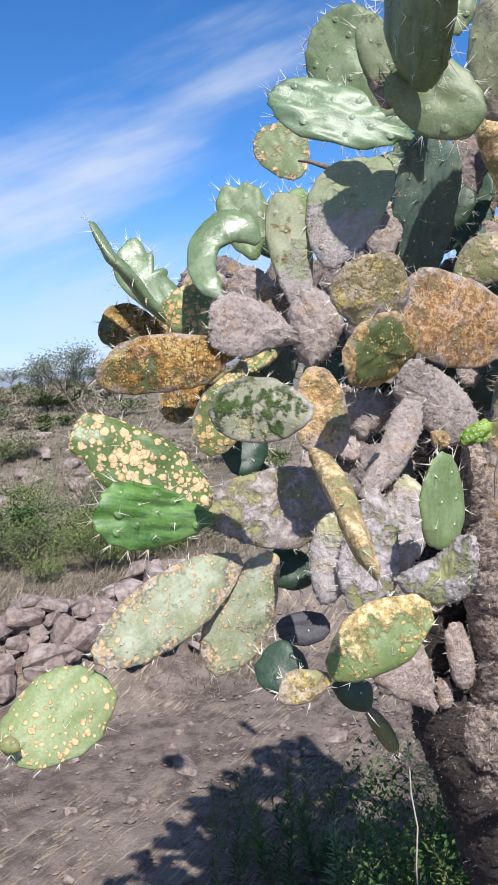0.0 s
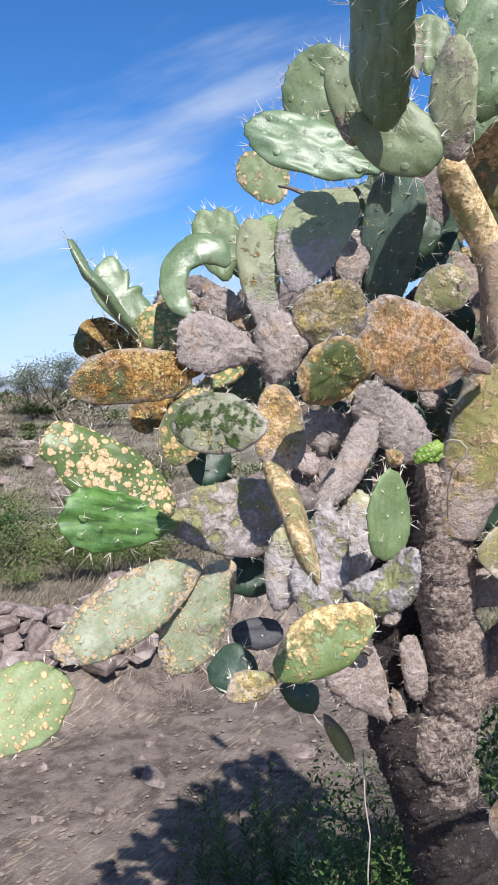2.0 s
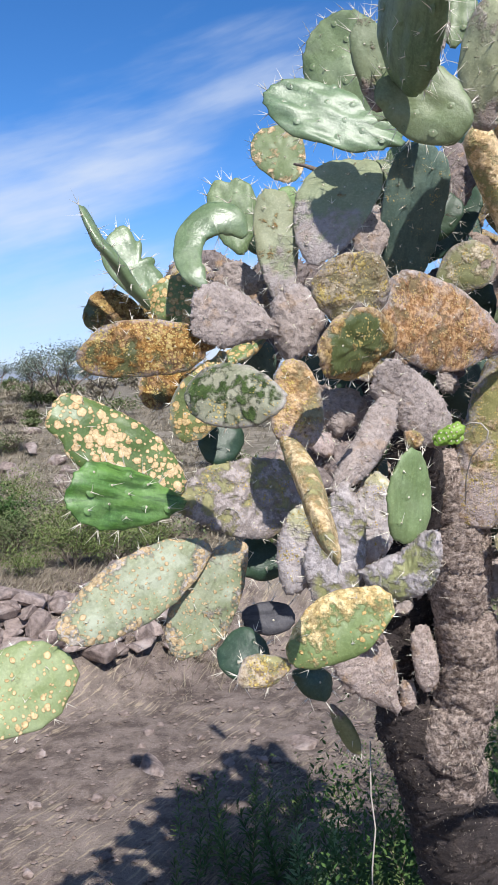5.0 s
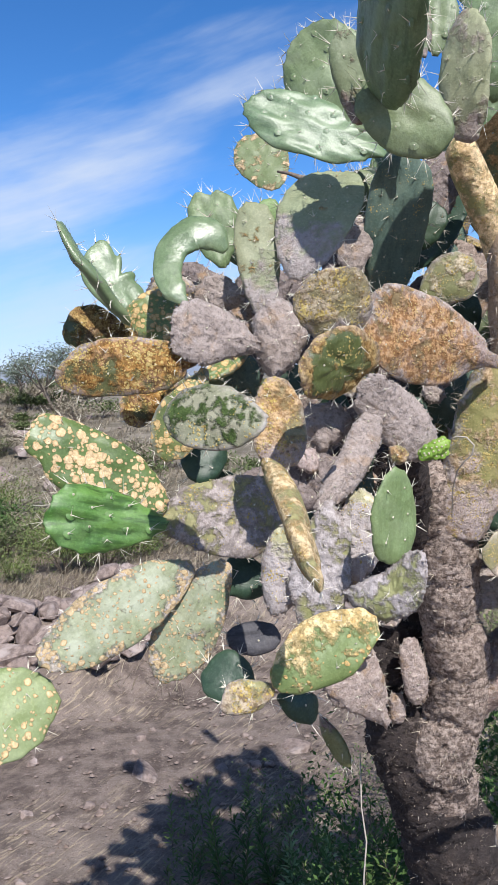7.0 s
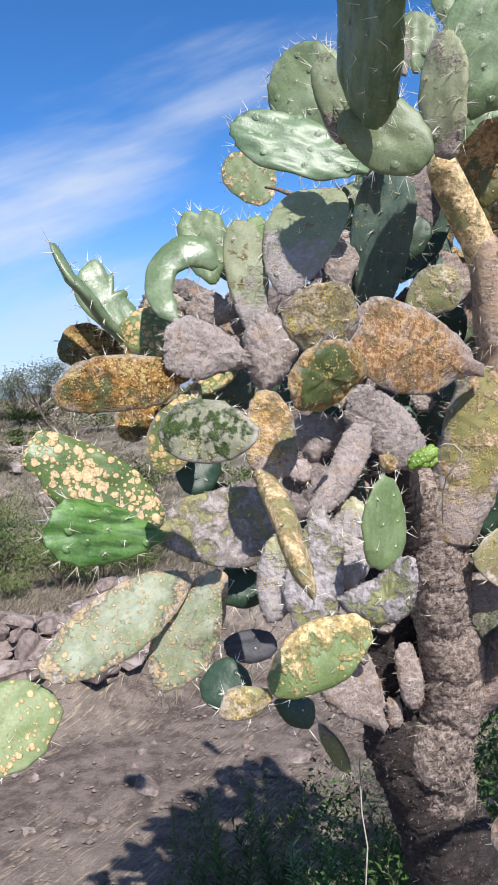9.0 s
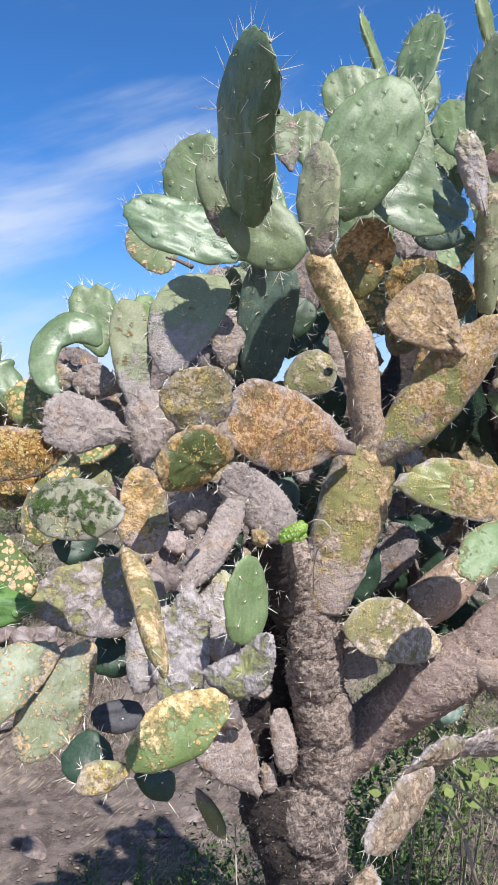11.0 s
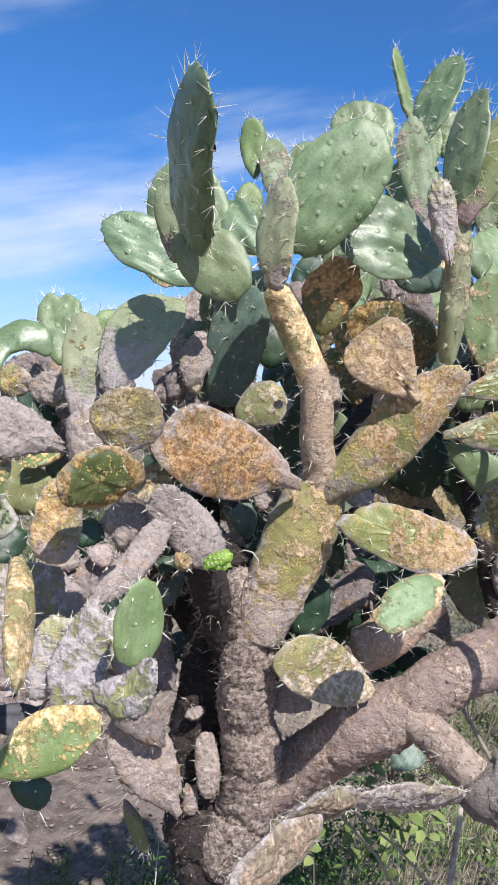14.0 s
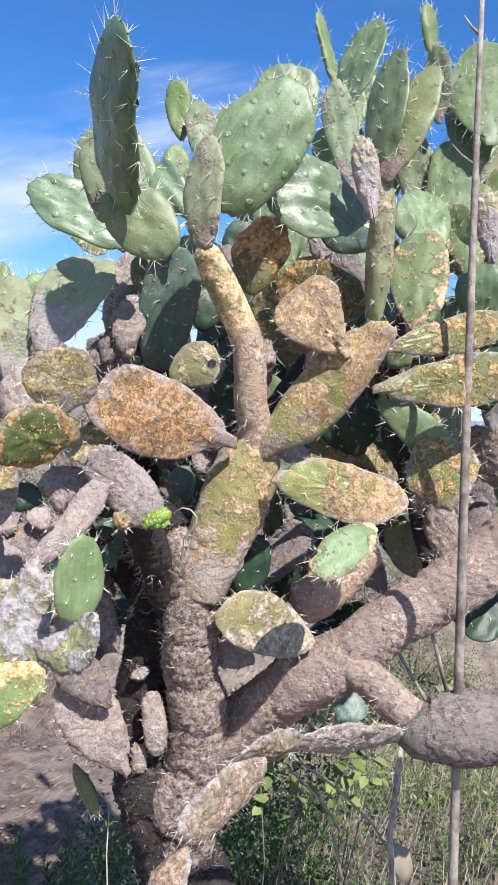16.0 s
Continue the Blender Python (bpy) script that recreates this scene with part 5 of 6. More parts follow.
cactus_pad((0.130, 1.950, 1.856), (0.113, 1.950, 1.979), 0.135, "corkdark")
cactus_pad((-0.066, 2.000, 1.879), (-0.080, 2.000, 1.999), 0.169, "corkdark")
cactus_pad((1.402, 2.150, 2.677), (1.423, 2.360, 3.005), 0.208, "dusty", spin=16)
cactus_pad((1.339, 2.100, 2.269), (1.388, 2.280, 2.590), 0.182, "patchy")
cactus_pad((1.226, 2.120, 2.280), (1.226, 2.280, 2.545), 0.163, "dusty", spin=16)
cactus_pad((1.138, 2.250, 2.595), (1.147, 2.400, 2.834), 0.150, "dusty")
cactus_pad((1.456, 2.100, 1.855), (1.399, 2.100, 2.038), 0.227, "dark")
cactus_pad((1.344, 2.200, 1.989), (1.311, 2.200, 2.180), 0.220, "darkcrust")
cactus_pad((1.503, 2.250, 2.166), (1.493, 2.300, 2.336), 0.210, "dustcork")
limb("pad", [(0.037, 1.600, 1.963, 0.0200), (0.009, 1.600, 1.995, 0.0330), (-0.027, 1.600, 2.001, 0.0390), (-0.065, 1.590, 1.974, 0.0340), (-0.078, 1.560, 1.927, 0.0290), (-0.065, 1.530, 1.885, 0.0270), (-0.041, 1.520, 1.856, 0.0130)], STYLES["sleek"][0], "glossy green pad curled like a hook", 0.1, 0.34, 0.9, (0.05, 0.90, -0.43))

# ---- dense inner pads added behind the front ones; dark kinds stand in for shade ----
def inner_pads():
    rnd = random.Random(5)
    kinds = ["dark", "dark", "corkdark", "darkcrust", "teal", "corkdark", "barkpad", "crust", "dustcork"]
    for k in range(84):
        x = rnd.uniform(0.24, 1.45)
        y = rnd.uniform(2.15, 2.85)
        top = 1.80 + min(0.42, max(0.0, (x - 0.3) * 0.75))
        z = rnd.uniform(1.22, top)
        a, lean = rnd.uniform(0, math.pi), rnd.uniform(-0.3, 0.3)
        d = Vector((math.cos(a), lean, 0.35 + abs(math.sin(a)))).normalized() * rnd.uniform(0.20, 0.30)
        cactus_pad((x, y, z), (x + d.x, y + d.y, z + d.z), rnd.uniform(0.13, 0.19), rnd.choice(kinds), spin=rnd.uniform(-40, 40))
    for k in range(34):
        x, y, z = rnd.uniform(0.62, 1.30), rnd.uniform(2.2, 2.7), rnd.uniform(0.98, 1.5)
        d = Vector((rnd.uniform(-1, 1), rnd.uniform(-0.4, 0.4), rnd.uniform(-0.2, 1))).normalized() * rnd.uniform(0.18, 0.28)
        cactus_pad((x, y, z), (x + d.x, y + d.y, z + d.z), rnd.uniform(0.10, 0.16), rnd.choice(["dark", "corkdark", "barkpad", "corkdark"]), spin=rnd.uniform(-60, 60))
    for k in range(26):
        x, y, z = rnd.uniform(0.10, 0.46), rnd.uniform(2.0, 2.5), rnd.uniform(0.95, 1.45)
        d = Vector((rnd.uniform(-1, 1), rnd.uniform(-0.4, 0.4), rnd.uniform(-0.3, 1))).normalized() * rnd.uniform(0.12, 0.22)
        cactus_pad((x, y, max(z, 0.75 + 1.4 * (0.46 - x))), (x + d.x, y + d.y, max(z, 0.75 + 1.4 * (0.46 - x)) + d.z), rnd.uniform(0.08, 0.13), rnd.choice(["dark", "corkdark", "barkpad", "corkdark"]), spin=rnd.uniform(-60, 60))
    for k in range(18):
        x, y, z = rnd.uniform(1.38, 1.80), rnd.uniform(2.25, 2.75), rnd.uniform(1.25, 1.80)
        d = Vector((rnd.uniform(-1, 1), rnd.uniform(-0.3, 0.3), 0.8)).normalized() * rnd.uniform(0.22, 0.30)
        cactus_pad((x, y, z), (x + d.x, y + d.y, z + d.z), rnd.uniform(0.14, 0.19), rnd.choice(kinds), spin=rnd.uniform(-40, 40))
    for k in range(13):
        x, y, z = rnd.uniform(1.28, 1.60), rnd.uniform(1.95, 2.5), rnd.uniform(1.75, 2.55)
        d = Vector((rnd.uniform(-0.5, 0.5), rnd.uniform(0.0, 0.4), 1)).normalized() * rnd.uniform(0.22, 0.32)
        cactus_pad((x, y, z), (x + d.x, y + d.y, z + d.z), rnd.uniform(0.14, 0.20), rnd.choice(["dusty", "softspot", "dustcork", "deep", "leafcork"]), spin=rnd.uniform(-45, 45))


inner_pads()


# ---- stones ----
def rock(x, y, size, sink=0.3, name="rock", words="angular reddish-grey rock on dry soil"):
    rnd = random.Random(round(x * 1000) + round(y * 77))
    bm = bmesh.new()
    sx, sy, sz = rnd.uniform(0.85, 1.35), rnd.uniform(0.7, 1.1), rnd.uniform(0.55, 0.85)
    for k in range(14):
        v = Vector((rnd.gauss(0, 1), rnd.gauss(0, 1), rnd.gauss(0, 1))).normalized() * rnd.uniform(0.70, 1.10)
        bm.verts.new((v.x * sx * size, v.y * sy * size, v.z * sz * size))
    hull = bmesh.ops.convex_hull(bm, input=bm.verts)
    bmesh.ops.delete(bm, geom=list({g for g in hull["geom_interior"] + hull["geom_unused"] if isinstance(g, bmesh.types.BMVert)}), context="VERTS")
    bmesh.ops.bevel(bm, geom=bm.edges[:], offset=0.06 * size, segments=1, profile=0.6, affect="EDGES")
    bmesh.ops.triangulate(bm, faces=bm.faces[:])
    off = Vector((rnd.uniform(0, 50), rnd.uniform(0, 50), 0))
    for v in bm.verts:
        v.co *= 1 + 0.09 * noise.noise(v.co * (3 / size) + off)
    me = bpy.data.meshes.new("rock")
    bm.to_mesh(me)
    bm.free()
    me.materials.append(STONE)
    ob = new(name, me)
    ob.matrix_basis = pose(x, y, terrain(x, y) + size * sz * (0.62 - sink), 0, 0, rnd.uniform(0, 360))
    return tagged(ob, words, "rock", "rocks")


def rocks():
    rnd = random.Random(11)
    for k in range(130):
        u = rnd.random()
        x = -3.0 + 2.25 * u + rnd.uniform(-0.12, 0.12)
        y = 7.15 + 1.85 * u + rnd.uniform(-0.55, 0.45)
        rock(x, y, 0.09 + 0.17 * rnd.random() ** 1.4, rnd.uniform(-0.6, 0.2))
    for k in range(26):
        y = rnd.uniform(4.6, 7.6)
        rock(rnd.uniform(-0.33, 0.05) * y, y, rnd.uniform(0.03, 0.075), 0.35, "stone", "small grey stone half sunk in soil")
    rock(-0.80, 6.35, 0.22, 0.95, "stone", "flat pale stone half sunk in soil")
    rock(0.50, 6.6, 0.20, 0.85, "stone", "flat pale stone half sunk in soil")
    rock(0.72, 2.95, 0.10, 0.2, "rock", "pale rock beside the cactus trunk")
    for k in range(26):
        y = rnd.uniform(10, 26)
        rock(-rnd.uniform(0.10, 0.34) * y, y, rnd.uniform(0.08, 0.32), 0.2)


rocks()


def gravel():
    rnd = random.Random(3)
    verts, faces = [], []
    ico = [(0, 0, 1), (0.894, 0, 0.447), (0.276, 0.851, 0.447), (-0.724, 0.526, 0.447), (-0.724, -0.526, 0.447), (0.276, -0.851, 0.447), (0, 0, -0.4)]
    tri = [(0, 1, 2), (0, 2, 3), (0, 3, 4), (0, 4, 5), (0, 5, 1), (6, 2, 1), (6, 3, 2), (6, 4, 3), (6, 5, 4), (6, 1, 5)]
    for k in range(4200):
        y = rnd.uniform(4.2, 9.5)
        x = rnd.uniform(-0.36 * y - 0.3, 0.15 * y)
        r = 0.006 + 0.026 * rnd.random() ** 6
        a = rnd.uniform(0, 6.28)
        n = len(verts)
        for p in ico:
            q = [c * r * rnd.uniform(0.7, 1.3) for c in p]
            verts.append((x + q[0] * math.cos(a) - q[1] * math.sin(a), y + q[0] * math.sin(a) + q[1] * math.cos(a), terrain(x, y) + 0.004 + q[2] * 0.7))
        faces.extend(tuple(n + i for i in f) for f in tri)
    tagged(new("gravel", mesh_of("gravel", verts, faces, PEBBLE, False)), "loose grey gravel on dry soil", "gravel", kind="stuff")


gravel()


# ---- plants ----
def small_leaf_into(verts, faces, at, way, up, length, width):
    """A small leaf: two triangles folded along the midrib."""
    way = way.normalized()
    side = way.cross(up).normalized()
    lift = side.cross(way) * 0.15 * width
    mid = at + way * length * 0.45
    n = len(verts)
    verts.extend((at, mid - side * width / 2 + lift, at + way * length, mid + side * width / 2 + lift))
    faces.extend(((n, n + 2, n + 1), (n, n + 3, n + 2)))


def leaf_into(verts, faces, at, way, up, length, width, curl=0.25):
    """A folded pointed leaf."""
    way = way.normalized()
    side = way.cross(up).normalized()
    up = side.cross(way)
    n = len(verts)
    for u, w, z in ((0.0, 0.12, 0.0), (0.35, 1.0, 0.10), (0.70, 0.75, 0.06)):
        mid = at + way * length * u - up * curl * length * u * u
        verts.extend((mid - side * width * w / 2 + up * z * width, mid, mid + side * width * w / 2 + up * z * width))
    verts.append(at + way * length - up * curl * length)
    for k in (0, 3):
        faces.extend(((n + k, n + k + 1, n + k + 4, n + k + 3), (n + k + 1, n + k + 2, n + k + 5, n + k + 4)))
    faces.extend(((n + 6, n + 7, n + 9), (n + 7, n + 8, n + 9)))


def blade_into(verts, faces, at, way, length, width, droop):
    side = way.cross(Vector((0.3, 0.2, 1))).normalized()
    n = len(verts)
    for u, w in ((0, 1), (0.35, 0.9), (0.7, 0.6)):
        mid = at + way * length * u - Vector((0, 0, droop * length * u * u))
        verts.extend((mid - side * width * w / 2, mid + side * width * w / 2))
    verts.append(at + way * length - Vector((0, 0, droop * length)))
    faces.extend(((n, n + 1, n + 3, n + 2), (n + 2, n + 3, n + 5, n + 4), (n + 4, n + 5, n + 6)))


def herb(x, y, height, leaf, mat=None, lean=0.15, words="green weed with narrow pointed leaves"):
    """A weed: a thin stem with pairs of narrow leaves."""
    rnd = random.Random(round(x * 991) + round(y * 313))
    z = terrain(x, y)
    thing = tagged(new("weed"), words, "weed", "weeds under the cactus")
    thing.location = (x, y, z)
    tilt = Vector((rnd.uniform(-lean, lean), rnd.uniform(-lean, lean), 1))
    pts = [tilt * height * k / 6 + Vector((0.03 * height * math.sin(k), 0, -0.01 if not k else 0)) for k in range(7)]
    sv, sf, lv, lf = [], [], [], []
    tube_into(sv, sf, pts, [0.0032 - 0.0003 * k for k in range(7)], 5)
    n = int(height / 0.016)
    a = rnd.uniform(0, 6)
    for k in range(2, n + 1):
        u = k / n
        at = tilt * height * u
        size = leaf * (1.15 - 0.75 * u) * rnd.uniform(0.8, 1.15)
        a += 2.4
        for s in (0, math.pi):
            way = Vector((math.cos(a + s), math.sin(a + s), 0.55 + 0.9 * u))
            leaf_into(lv, lf, at, way, Vector((0, 0, 1)), size, size * 0.24)
    part("stem", mesh_of("stem", sv, sf, TWIG), thing)
    tagged(part("foliage", mesh_of("foliage", lv, lf, mat or HERB, False), thing), kind="stuff")


def weeds():
    rnd = random.Random(21)
    herb(0.47, 4.30, 0.62, 0.15, PALE_HERB, 0.05, "tall green weed with pale narrow leaves")
    herb(0.30, 4.45, 0.50, 0.13, PALE_HERB, 0.05, "tall green weed with pale narrow leaves")
    herb(0.40, 4.10, 0.55, 0.13, PALE_HERB, 0.08, "green weed with pale narrow leaves")
    herb(0.16, 4.70, 0.52, 0.10)
    herb(0.10, 5.0, 0.45, 0.09)
    herb(-0.02, 4.6, 0.50, 0.10)
    herb(-0.18, 4.9, 0.60, 0.09, BROAD)
    herb(-0.35, 4.7, 0.45, 0.08)
    herb(-0.50, 5.2, 0.40, 0.07, BROAD)
    herb(-0.85, 4.35, 0.30, 0.07, BROAD)
    for k in range(34):
        herb(rnd.uniform(-0.45, 0.75), rnd.uniform(4.1, 5.6), rnd.uniform(0.12, 0.36), rnd.uniform(0.05, 0.10), rnd.choice([HERB, HERB, WEED, SCRUB]), 0.35)
    for k in range(22):
        herb(rnd.uniform(0.35, 0.85), rnd.uniform(2.9, 4.0), rnd.uniform(0.35, 0.75), rnd.uniform(0.05, 0.09), rnd.choice([HERB, HERB, WEED]), 0.3)
    for k in range(40):
        herb(rnd.uniform(0.85, 2.5), rnd.uniform(2.5, 4.4), rnd.uniform(0.20, 0.55), rnd.uniform(0.04, 0.08), rnd.choice([HERB, WEED, BROAD, BROAD, SCRUB]), 0.35)


weeds()


def weed_carpet(name, count, box, low, high, leaf, mat, words, seed):
    rnd = random.Random(seed)
    verts, faces = [], []
    for k in range(count):
        x, y = rnd.uniform(box[0], box[1]), rnd.uniform(box[2], box[3])
        inside = min(x - box[0], box[1] - x, y - box[2], box[3] - y)
        if inside < 0.9 * rnd.random() * max(0.0, 0.35 + noise.noise((x * 1.7, y * 1.7, 5.0))) or noise.noise((x * 3.1, y * 3.1, seed)) < -0.12:
            continue
        at = Vector((x, y, terrain(x, y) + low + (high - low) * rnd.random() ** 1.6))
        way = Vector((rnd.uniform(-1, 1), rnd.uniform(-1, 1), rnd.uniform(-0.1, 1.0)))
        (leaf_into if leaf > 0.035 and "leafy" in name else small_leaf_into)(verts, faces, at, way, Vector((rnd.uniform(-0.3, 0.3), rnd.uniform(-0.3, 0.3), 1)), leaf * rnd.uniform(0.5, 1.3), leaf * rnd.uniform(0.25, 0.6))
    tagged(new(name, mesh_of(name, verts, faces, mat, False)), words, "weeds", kind="stuff")


weed_carpet("low_weeds", 15000, (0.22, 1.3, 2.6, 4.6), 0.0, 0.62, 0.038, HERB, "low dark green weeds under the cactus", 41)
weed_carpet("low_weeds", 34000, (0.85, 3.2, 2.3, 6.0), 0.0, 0.36, 0.017, WEED, "dense green weeds beside the cactus", 42)
weed_carpet("low_weeds", 24000, (0.72, 3.4, 2.3, 6.5), 0.0, 0.14, 0.026, HERB, "dark green ground cover beside the cactus", 45)
weed_carpet("low_weeds", 5000, (-0.5, 0.9, 4.1, 6.0), 0.0, 0.22, 0.034, WEED, "sparse low weeds on shaded soil", 46)
weed_carpet("low_weeds", 9000, (0.20, 0.62, 2.45, 3.3), 0.0, 0.85, 0.030, HERB, "dark green weeds at the foot of the cactus", 47)
weed_carpet("leafy_weeds", 1000, (0.9, 2.6, 2.4, 4.6), 0.08, 0.52, 0.044, BROAD, "light green broad-leaved weeds in the sun", 43)
weed_carpet("dry_weeds", 11000, (0.8, 5.0, 2.4, 11.0), 0.0, 0.42, 0.040, SCRUB_DRY, "dry olive weeds behind the cactus", 44)


def weed_blades():
    rnd = random.Random(77)
    verts, faces = [], []
    for k in range(6500):
        x, y = rnd.uniform(0.80, 3.0), rnd.uniform(2.3, 5.2)
        way = Vector((rnd.uniform(-1, 1), rnd.uniform(-1, 1), rnd.uniform(0.5, 2.2))).normalized()
        blade_into(verts, faces, Vector((x, y, terrain(x, y) + rnd.uniform(0.0, 0.22))), way, rnd.uniform(0.07, 0.26), 0.0035, 0.3)
    tagged(new("dry_blades", mesh_of("dry_blades", verts, faces, STRAW, False)), "thin dry blades among the green weeds", "grass", kind="stuff")


weed_blades()


def dry_grass():
    rnd = random.Random(8)
    verts, faces = [], []
    for k in range(15000):
        y = 4.2 + 22 * rnd.random() ** 1.8
        x = rnd.uniform(-0.42 * y, 0.15 * y)
        flat = y < 7.8
        if noise.noise((x * 0.8, y * 0.8, 4.0)) < (0.22 if flat else -0.15):
            continue
        way = Vector((rnd.uniform(-1, 1), rnd.uniform(-1, 1), rnd.uniform(0.0, 0.25) if flat else rnd.uniform(0.5, 2.0))).normalized()
        blade_into(verts, faces, Vector((x, y, terrain(x, y) + 0.008)), way, rnd.uniform(0.05, 0.16) * (0.6 if flat else 2.2), 0.0028 + 0.0006 * y, 0.1 if flat else 0.35)
    for k in range(30000):
        y = 8.4 + 24 * rnd.random() ** 1.7
        x = rnd.uniform(-0.44 * y, -0.02 * y)
        if noise.noise((x * 0.7, y * 0.7, 9.0)) < -0.22:
            continue
        way = Vector((rnd.uniform(-1, 1), rnd.uniform(-1, 1), rnd.uniform(0.2, 1.5))).normalized()
        blade_into(verts, faces, Vector((x, y, terrain(x, y))), way, rnd.uniform(0.08, 0.30), 0.0016 + 0.0007 * y, 0.5)
    tagged(new("dry_grass", mesh_of("dry_grass", verts, faces, STRAW, False)), "dry straw and grass on the soil", "grass", kind="stuff")


dry_grass()


def shrub(x, y, radius, height, mat, leaf=0.035, count=900, words="grey-green scrubby bush in dry grass"):
    """A bush: several thin branching stems with small leaves about them."""
    rnd = random.Random(round(x * 113) + round(y * 57))
    thing = tagged(new("bush"), words, "bush", "bushes in the scrub")
    thing.location = (x, y, terrain(x, y))
    wv, wf, lv, lf = [], [], [], []
    tips = []
    for k in range(9):
        a, out = rnd.uniform(0, 6.28), rnd.uniform(0.25, 0.95)
        end = Vector((math.cos(a) * radius * out, math.sin(a) * radius * out, height * rnd.uniform(0.55, 1.0) * (1.1 - 0.45 * out)))
        mid = end * 0.5 + Vector((rnd.uniform(-0.1, 0.1) * radius, rnd.uniform(-0.1, 0.1) * radius, 0.12 * height))
        tube_into(wv, wf, [Vector((0, 0, -0.02)), mid, end], [0.014 * height, 0.009 * height, 0.004 * height], 5)
        tips.extend(((end, 0.26), (mid * 0.4 + end * 0.6, 0.30), (mid, 0.26)))
        for j in range(3):
            q = mid.lerp(end, rnd.random()) + Vector((rnd.gauss(0, 0.22) * radius, rnd.gauss(0, 0.22) * radius, rnd.gauss(0.05, 0.14) * height))
            tube_into(wv, wf, [mid.lerp(end, 0.3), q], [0.006 * height, 0.003 * height], 4)
            tips.append((q, 0.22))
    for k in range(count):
        c, spread = rnd.choice(tips)
        at = c + Vector((rnd.gauss(0, spread * 0.55) * radius, rnd.gauss(0, spread * 0.55) * radius, rnd.gauss(0, spread * 0.45) * height))
        at.z = max(0.02, at.z)
        way = Vector((rnd.uniform(-1, 1), rnd.uniform(-1, 1), rnd.uniform(-0.3, 1)))
        (leaf_into if leaf > 0.045 and y < 9 else small_leaf_into)(lv, lf, at, way, Vector((rnd.uniform(-0.5, 0.5), rnd.uniform(-0.5, 0.5), 1)), leaf * rnd.uniform(0.6, 1.4), leaf * rnd.uniform(0.35, 0.6))
    part("branchwork", mesh_of("branchwork", wv, wf, TWIG), thing)
    tagged(part("foliage", mesh_of("foliage", lv, lf, mat, False), thing), kind="stuff")


def scrub():
    rnd = random.Random(17)
    shrub(-2.15, 9.75, 0.52, 0.78, SHRUB, 0.034, 4200, "green bush behind a line of rocks")
    shrub(-1.65, 9.9, 0.45, 0.62, SHRUB, 0.034, 3000, "green bush behind a line of rocks")
    shrub(-2.55, 10.9, 0.55, 0.62, SHRUB, 0.036, 2600, "green bush in stony scrub")
    shrub(-1.95, 12.6, 0.60, 0.66, SHRUB, 0.040, 2400, "green bush in stony scrub")
    shrub(-3.75, 13.0, 0.65, 0.75, SHRUB, 0.042, 2400, "green bush in stony scrub")
    shrub(-1.30, 10.6, 0.40, 0.42, SHRUB, 0.034, 1700, "small green bush in stony scrub")
    shrub(-3.20, 10.2, 0.62, 0.66, SCRUB, 0.036, 2600, "green bush behind a line of rocks")
    shrub(-2.75, 9.5, 0.36, 0.40, SHRUB, 0.030, 1700, "small green bush behind a line of rocks")
    shrub(-3.55, 11.2, 0.50, 0.62, HERB, 0.06, 2400, "dark green leafy bush in dry grass")
    shrub(-2.35, 11.6, 0.60, 0.70, SCRUB, 0.038, 2600, "grey-green bush in stony scrub")
    shrub(-1.55, 11.4, 0.55, 0.60, SCRUB_DRY, 0.040, 2300, "dry yellowish bush in stony scrub")
    shrub(-2.90, 13.2, 0.70, 0.80, SCRUB_DRY, 0.040, 2600, "dry yellowish bush in stony scrub")
    for k in range(26):
        y = rnd.uniform(4.6, 10.0)
        h = rnd.uniform(0.45, 1.0)
        shrub(0.33 * y + rnd.uniform(-0.4, 1.6), y, h * rnd.uniform(0.7, 1.0), h, rnd.choice([SCRUB, SHRUB, SCRUB_DRY, WEED]), 0.034, 1300, "olive-green bush below the bank")
    for k in range(250):
        y = 10.5 + 70 * rnd.random() ** 1.5
        x = rnd.uniform(-0.42, 0.05) * y if k % 4 else rnd.uniform(0.1, 0.6) * y
        h = rnd.uniform(0.24, 0.55) * (1 + y / 80)
        shrub(x, y, h * rnd.uniform(0.8, 1.3), h, rnd.choice([SCRUB, SCRUB_DRY, SCRUB_DRY, SCRUB]), 0.032 + 0.0026 * y, 620)


scrub()


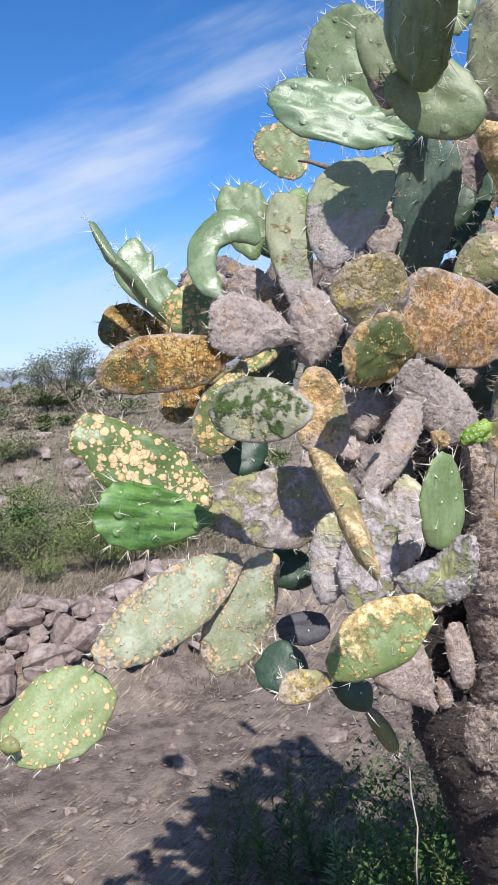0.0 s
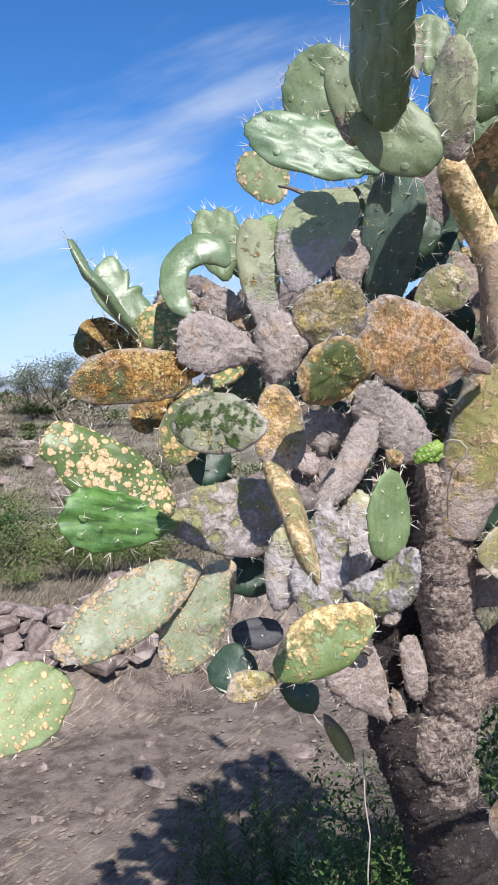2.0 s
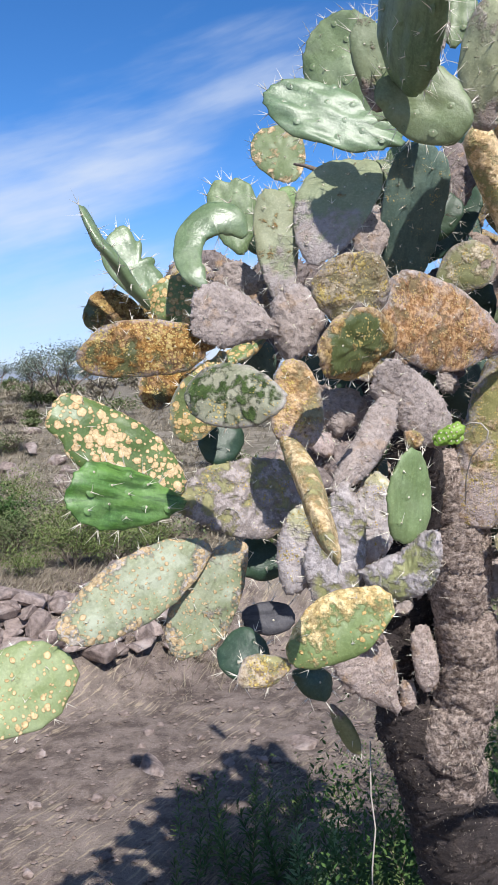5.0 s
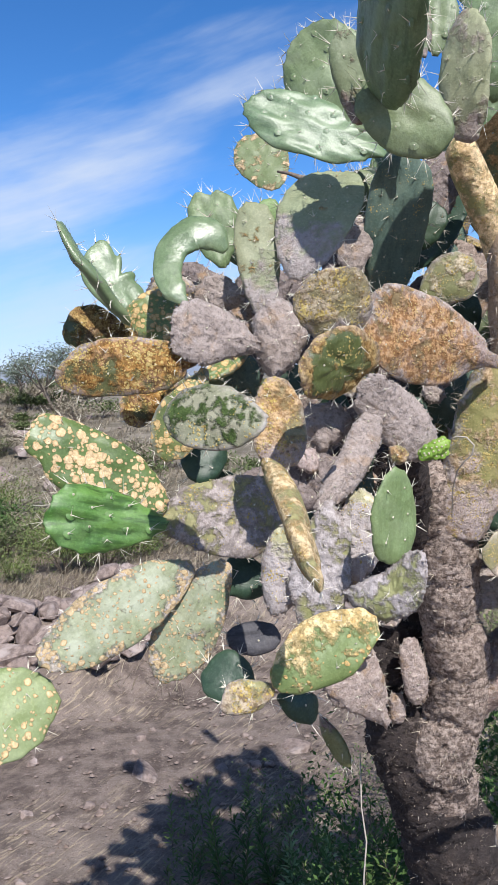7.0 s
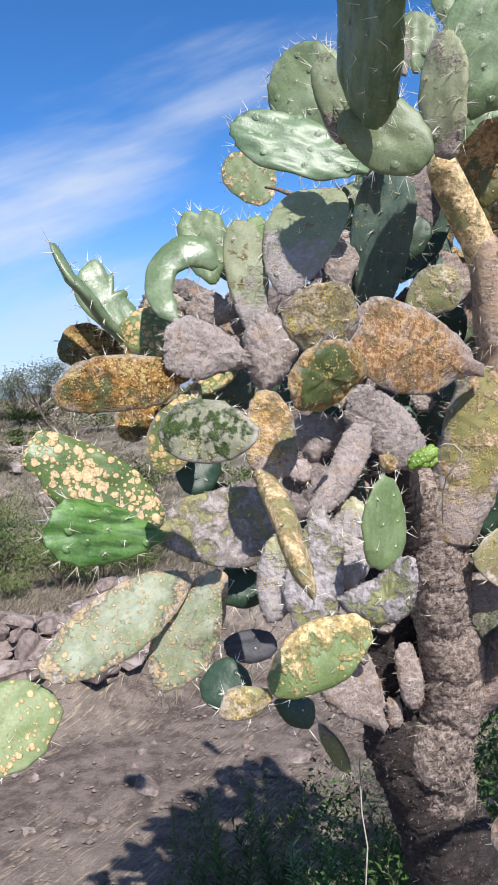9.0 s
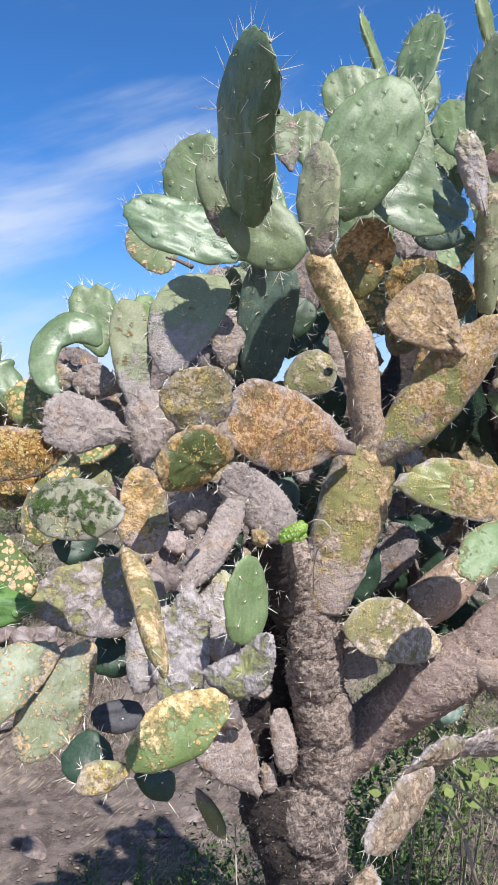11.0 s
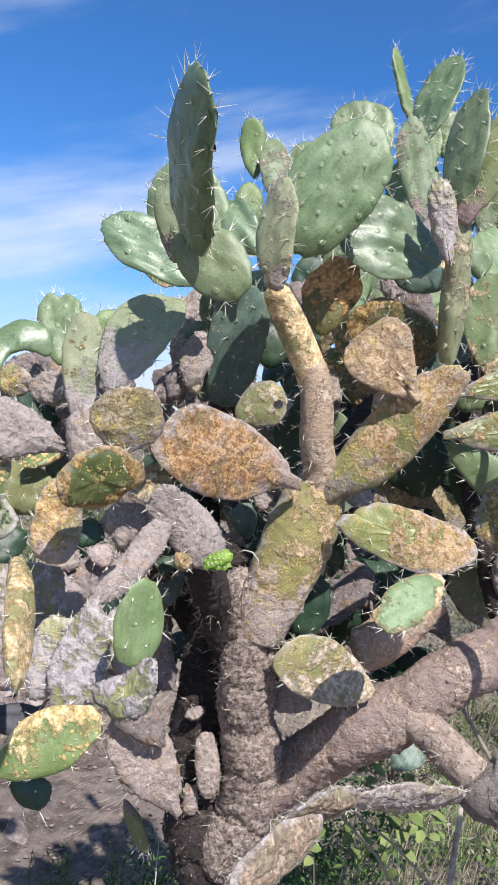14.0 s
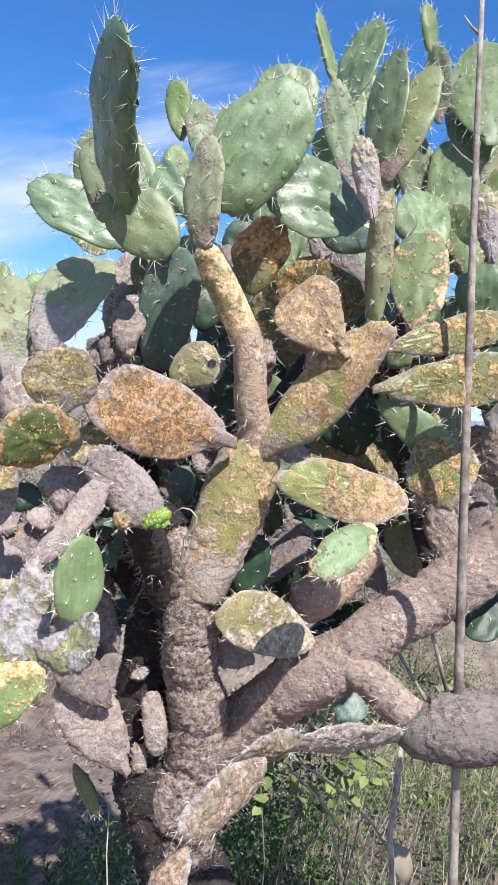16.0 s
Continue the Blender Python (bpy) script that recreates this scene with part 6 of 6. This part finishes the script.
def thorn_tree(x, y, height, spread, seed):
    """An open flat-topped thorn tree: forked trunk, spreading limbs, small leaf clumps with gaps."""
    rnd = random.Random(seed)
    thing = tagged(new("thorn_tree"), "open flat-topped thorn tree standing in dry scrub", "tree")
    thing.location = (x, y, terrain(x, y))
    wv, wf, lv, lf, tips = [], [], [], [], []

    def grow(at, way, length, radius, depth):
        bend = Vector((rnd.uniform(-0.25, 0.25), rnd.uniform(-0.25, 0.25), rnd.uniform(0, 0.15)))
        mid = at + way * length * 0.5
        end = mid + (way + bend).normalized() * length * 0.5
        tube_into(wv, wf, [at, mid, end], [radius, radius * 0.85, radius * 0.65], 6)
        if depth:
            for k in range(rnd.randint(2, 3)):
                side = Vector((rnd.uniform(-1, 1), rnd.uniform(-1, 1), rnd.uniform(-0.05, 0.45)))
                grow(end, (way * 0.7 + side * 0.8).normalized(), length * rnd.uniform(0.62, 0.85), radius * 0.62, depth - 1)
        else:
            tips.append(end)
            tips.append(mid)

    for a in (0.4, 2.4, 4.3):
        grow(Vector((0, 0, -0.1)), Vector((0.55 * math.cos(a), 0.55 * math.sin(a), 1)).normalized(), height * 0.36, height * 0.022, 3)
    for c in tips:
        for k in range(46):
            at = c + Vector((rnd.gauss(0, 0.06) * spread, rnd.gauss(0, 0.06) * spread, rnd.gauss(0, 0.040) * spread))
            way = Vector((rnd.uniform(-1, 1), rnd.uniform(-1, 1), rnd.uniform(-0.4, 0.7)))
            small_leaf_into(lv, lf, at, way, Vector((0.1, 0.2, 1)), 0.09 * rnd.uniform(0.6, 1.3), 0.05)
    part("trunk", mesh_of("trunk", wv, wf, TWIG), thing)
    tagged(part("crown", mesh_of("crown", lv, lf, TREE_LEAF, False), thing), kind="stuff")


thorn_tree(-6.3, 28.0, 2.5, 3.8, 4)
thorn_tree(-7.6, 29.5, 1.9, 2.8, 15)
thorn_tree(-5.6, 33.0, 2.1, 3.0, 12)
thorn_tree(-12.5, 40.0, 2.2, 3.0, 9)


# ---- dry stalks, a hanging root fibre, fallen blades ----
def stick(name, points, radii, mat, words, category, twigs=()):
    thing = tagged(new(name), words, category)
    thing.location = points[0]
    o = Vector(points[0])
    v, f = [], []
    pts = [Vector(p) - o for p in points]
    tube_into(v, f, pts, radii, 10)
    part("stem", mesh_of("stem", v, f, mat), thing)
    for a, b in twigs:
        v, f = [], []
        tube_into(v, f, [Vector(a) - o, (Vector(a) + Vector(b)) / 2 - o + Vector((0, 0, -0.004)), Vector(b) - o], [0.004, 0.003, 0.0015], 6)
        part("twig", mesh_of("twig", v, f, mat), thing)
    return thing

stick("dry_stalk", [(1.247, 1.780, terrain(1.247, 1.780) - 0.05), (1.277, 1.760, 0.498), (1.248, 1.740, 0.948), (1.197, 1.660, 1.326), (1.162, 1.620, 1.742), (1.135, 1.600, 2.241), (1.116, 1.580, 2.518), (1.097, 1.560, 2.835)], [0.013, 0.0125, 0.012, 0.0115, 0.0105, 0.0085, 0.007, 0.005], STALK, "tall dry grey stalk in front of the cactus", "stalk", [((1.103, 1.573, 2.691), (1.060, 1.560, 2.720)), ((1.115, 1.588, 2.405), (1.060, 1.580, 2.441))])
stick("dry_stalk", [(1.211, 2.000, terrain(1.211, 2.000) - 0.05), (1.211, 2.000, 0.375), (1.178, 2.000, 0.609), (1.198, 2.020, 0.799), (1.213, 2.050, 0.972)], [0.010, 0.009, 0.009, 0.008, 0.006], STALK, "short dry grey stalk among weeds", "stalk")
stick("root_fibre", [(0.369, 2.200, 0.611), (0.369, 2.200, 0.447), (0.378, 2.180, 0.354), (0.367, 2.180, 0.237), (0.366, 2.180, 0.076)], [0.002, 0.0022, 0.0024, 0.0024, 0.002], FIBRE, "pale root fibre hanging from the cactus", "root")
stick("fallen_twig", [(0.902, 2.100, 0.792), (1.046, 2.100, 0.694), (1.165, 2.120, 0.579), (1.296, 2.150, 0.384)], [0.0035, 0.0035, 0.0035, 0.0035], STRAW, "dry fallen stem among the weeds", "dry stem")
stick("fallen_twig", [(0.879, 2.150, 0.756), (1.009, 2.150, 0.635), (1.077, 2.180, 0.531)], [0.0035, 0.0035, 0.0035], STRAW, "dry fallen stem among the weeds", "dry stem")
stick("fallen_twig", [(1.038, 2.100, 0.556), (1.074, 2.100, 0.418)], [0.0060, 0.0060], STRAW, "dry fallen stem among the weeds", "dry stem")
stick("fallen_twig", [(1.201, 1.900, 1.294), (1.274, 1.950, 1.123), (1.339, 2.000, 0.976)], [0.0060, 0.0060, 0.0060], STALK, "dry fallen stem among the weeds", "dry stem")
stick("fallen_twig", [(1.153, 2.300, 1.230), (1.204, 2.200, 1.130), (1.309, 2.100, 0.954)], [0.0060, 0.0060, 0.0060], STALK, "dry fallen stem among the weeds", "dry stem")
stick("dead_twig", [(0.218, 2.700, 2.388), (0.253, 2.660, 2.371), (0.300, 2.600, 2.336)], [0.004, 0.006, 0.009], TWIG, "dead twig on the cactus", "twig")
stick("dry_tendril", [(0.486, 1.640, 1.564), (0.502, 1.630, 1.574), (0.520, 1.620, 1.572), (0.535, 1.620, 1.555), (0.534, 1.630, 1.535), (0.520, 1.640, 1.519), (0.511, 1.660, 1.498), (0.511, 1.700, 1.450), (0.520, 1.740, 1.381)], [0.0016, 0.0017, 0.0018, 0.0018, 0.0018, 0.0017, 0.0016, 0.0014, 0.001], FIBRE, "pale curled dry tendril on the cactus stem", "tendril")


def dry_leaf(x, y, z, length, width, way):
    """A large curled dead leaf among the weeds."""
    thing = tagged(new("dry_leaf"), "curled pale dead leaf among green weeds", "leaf")
    thing.location = (x, y, z)
    v, f = [], []
    leaf_into(v, f, Vector((0, 0, 0)), Vector(way), Vector((0.3, -1, 0.4)), length, width, 0.35)
    ob = part("blade", mesh_of("blade", v, f, STRAW), thing)
    ob.modifiers.new("thickness", "SOLIDIFY").thickness = 0.0015


dry_leaf(1.197, 2.050, 0.565, 0.20, 0.075, (0.75, 0, -1.0))


def broad_weed(x, y, tops):
    """Climbing weed: thin stems, each with a few broad soft leaves at the top."""
    thing = tagged(new("weed"), "broad-leaved light green weed behind a fallen pad", "weed", "weeds under the cactus")
    base = Vector((x, y, terrain(x, y)))
    thing.location = base
    rnd = random.Random(round(100 * x))
    sv, sf, lv, lf = [], [], [], []
    for p in tops:
        top = Vector(p) - base
        tube_into(sv, sf, [Vector((0, 0, -0.02)), top * 0.5 + Vector((0.02, 0, 0.05)), top], [0.003, 0.0025, 0.0015], 5)
        for k in range(6):
            a = rnd.uniform(0, 6.28)
            way = Vector((math.cos(a), math.sin(a) - 0.5, rnd.uniform(-0.7, 0.2)))
            leaf_into(lv, lf, top + Vector((rnd.gauss(0, 0.02), rnd.gauss(0, 0.02), rnd.gauss(0, 0.035))), way, Vector((0, -0.6, 1)), rnd.uniform(0.035, 0.060), rnd.uniform(0.030, 0.045), 0.3)
    part("stem", mesh_of("stem", sv, sf, TWIG), thing)
    tagged(part("foliage", mesh_of("foliage", lv, lf, SHRUB, False), thing), kind="stuff")


broad_weed(0.86, 2.30, [(0.979, 2.250, 0.821), (1.089, 2.200, 0.744), (0.817, 2.150, 0.687), (0.971, 2.300, 0.598)])
broad_weed(1.12, 2.40, [(1.203, 2.300, 0.654), (1.196, 2.400, 0.744), (1.117, 2.350, 0.573), (1.464, 2.400, 0.924)])
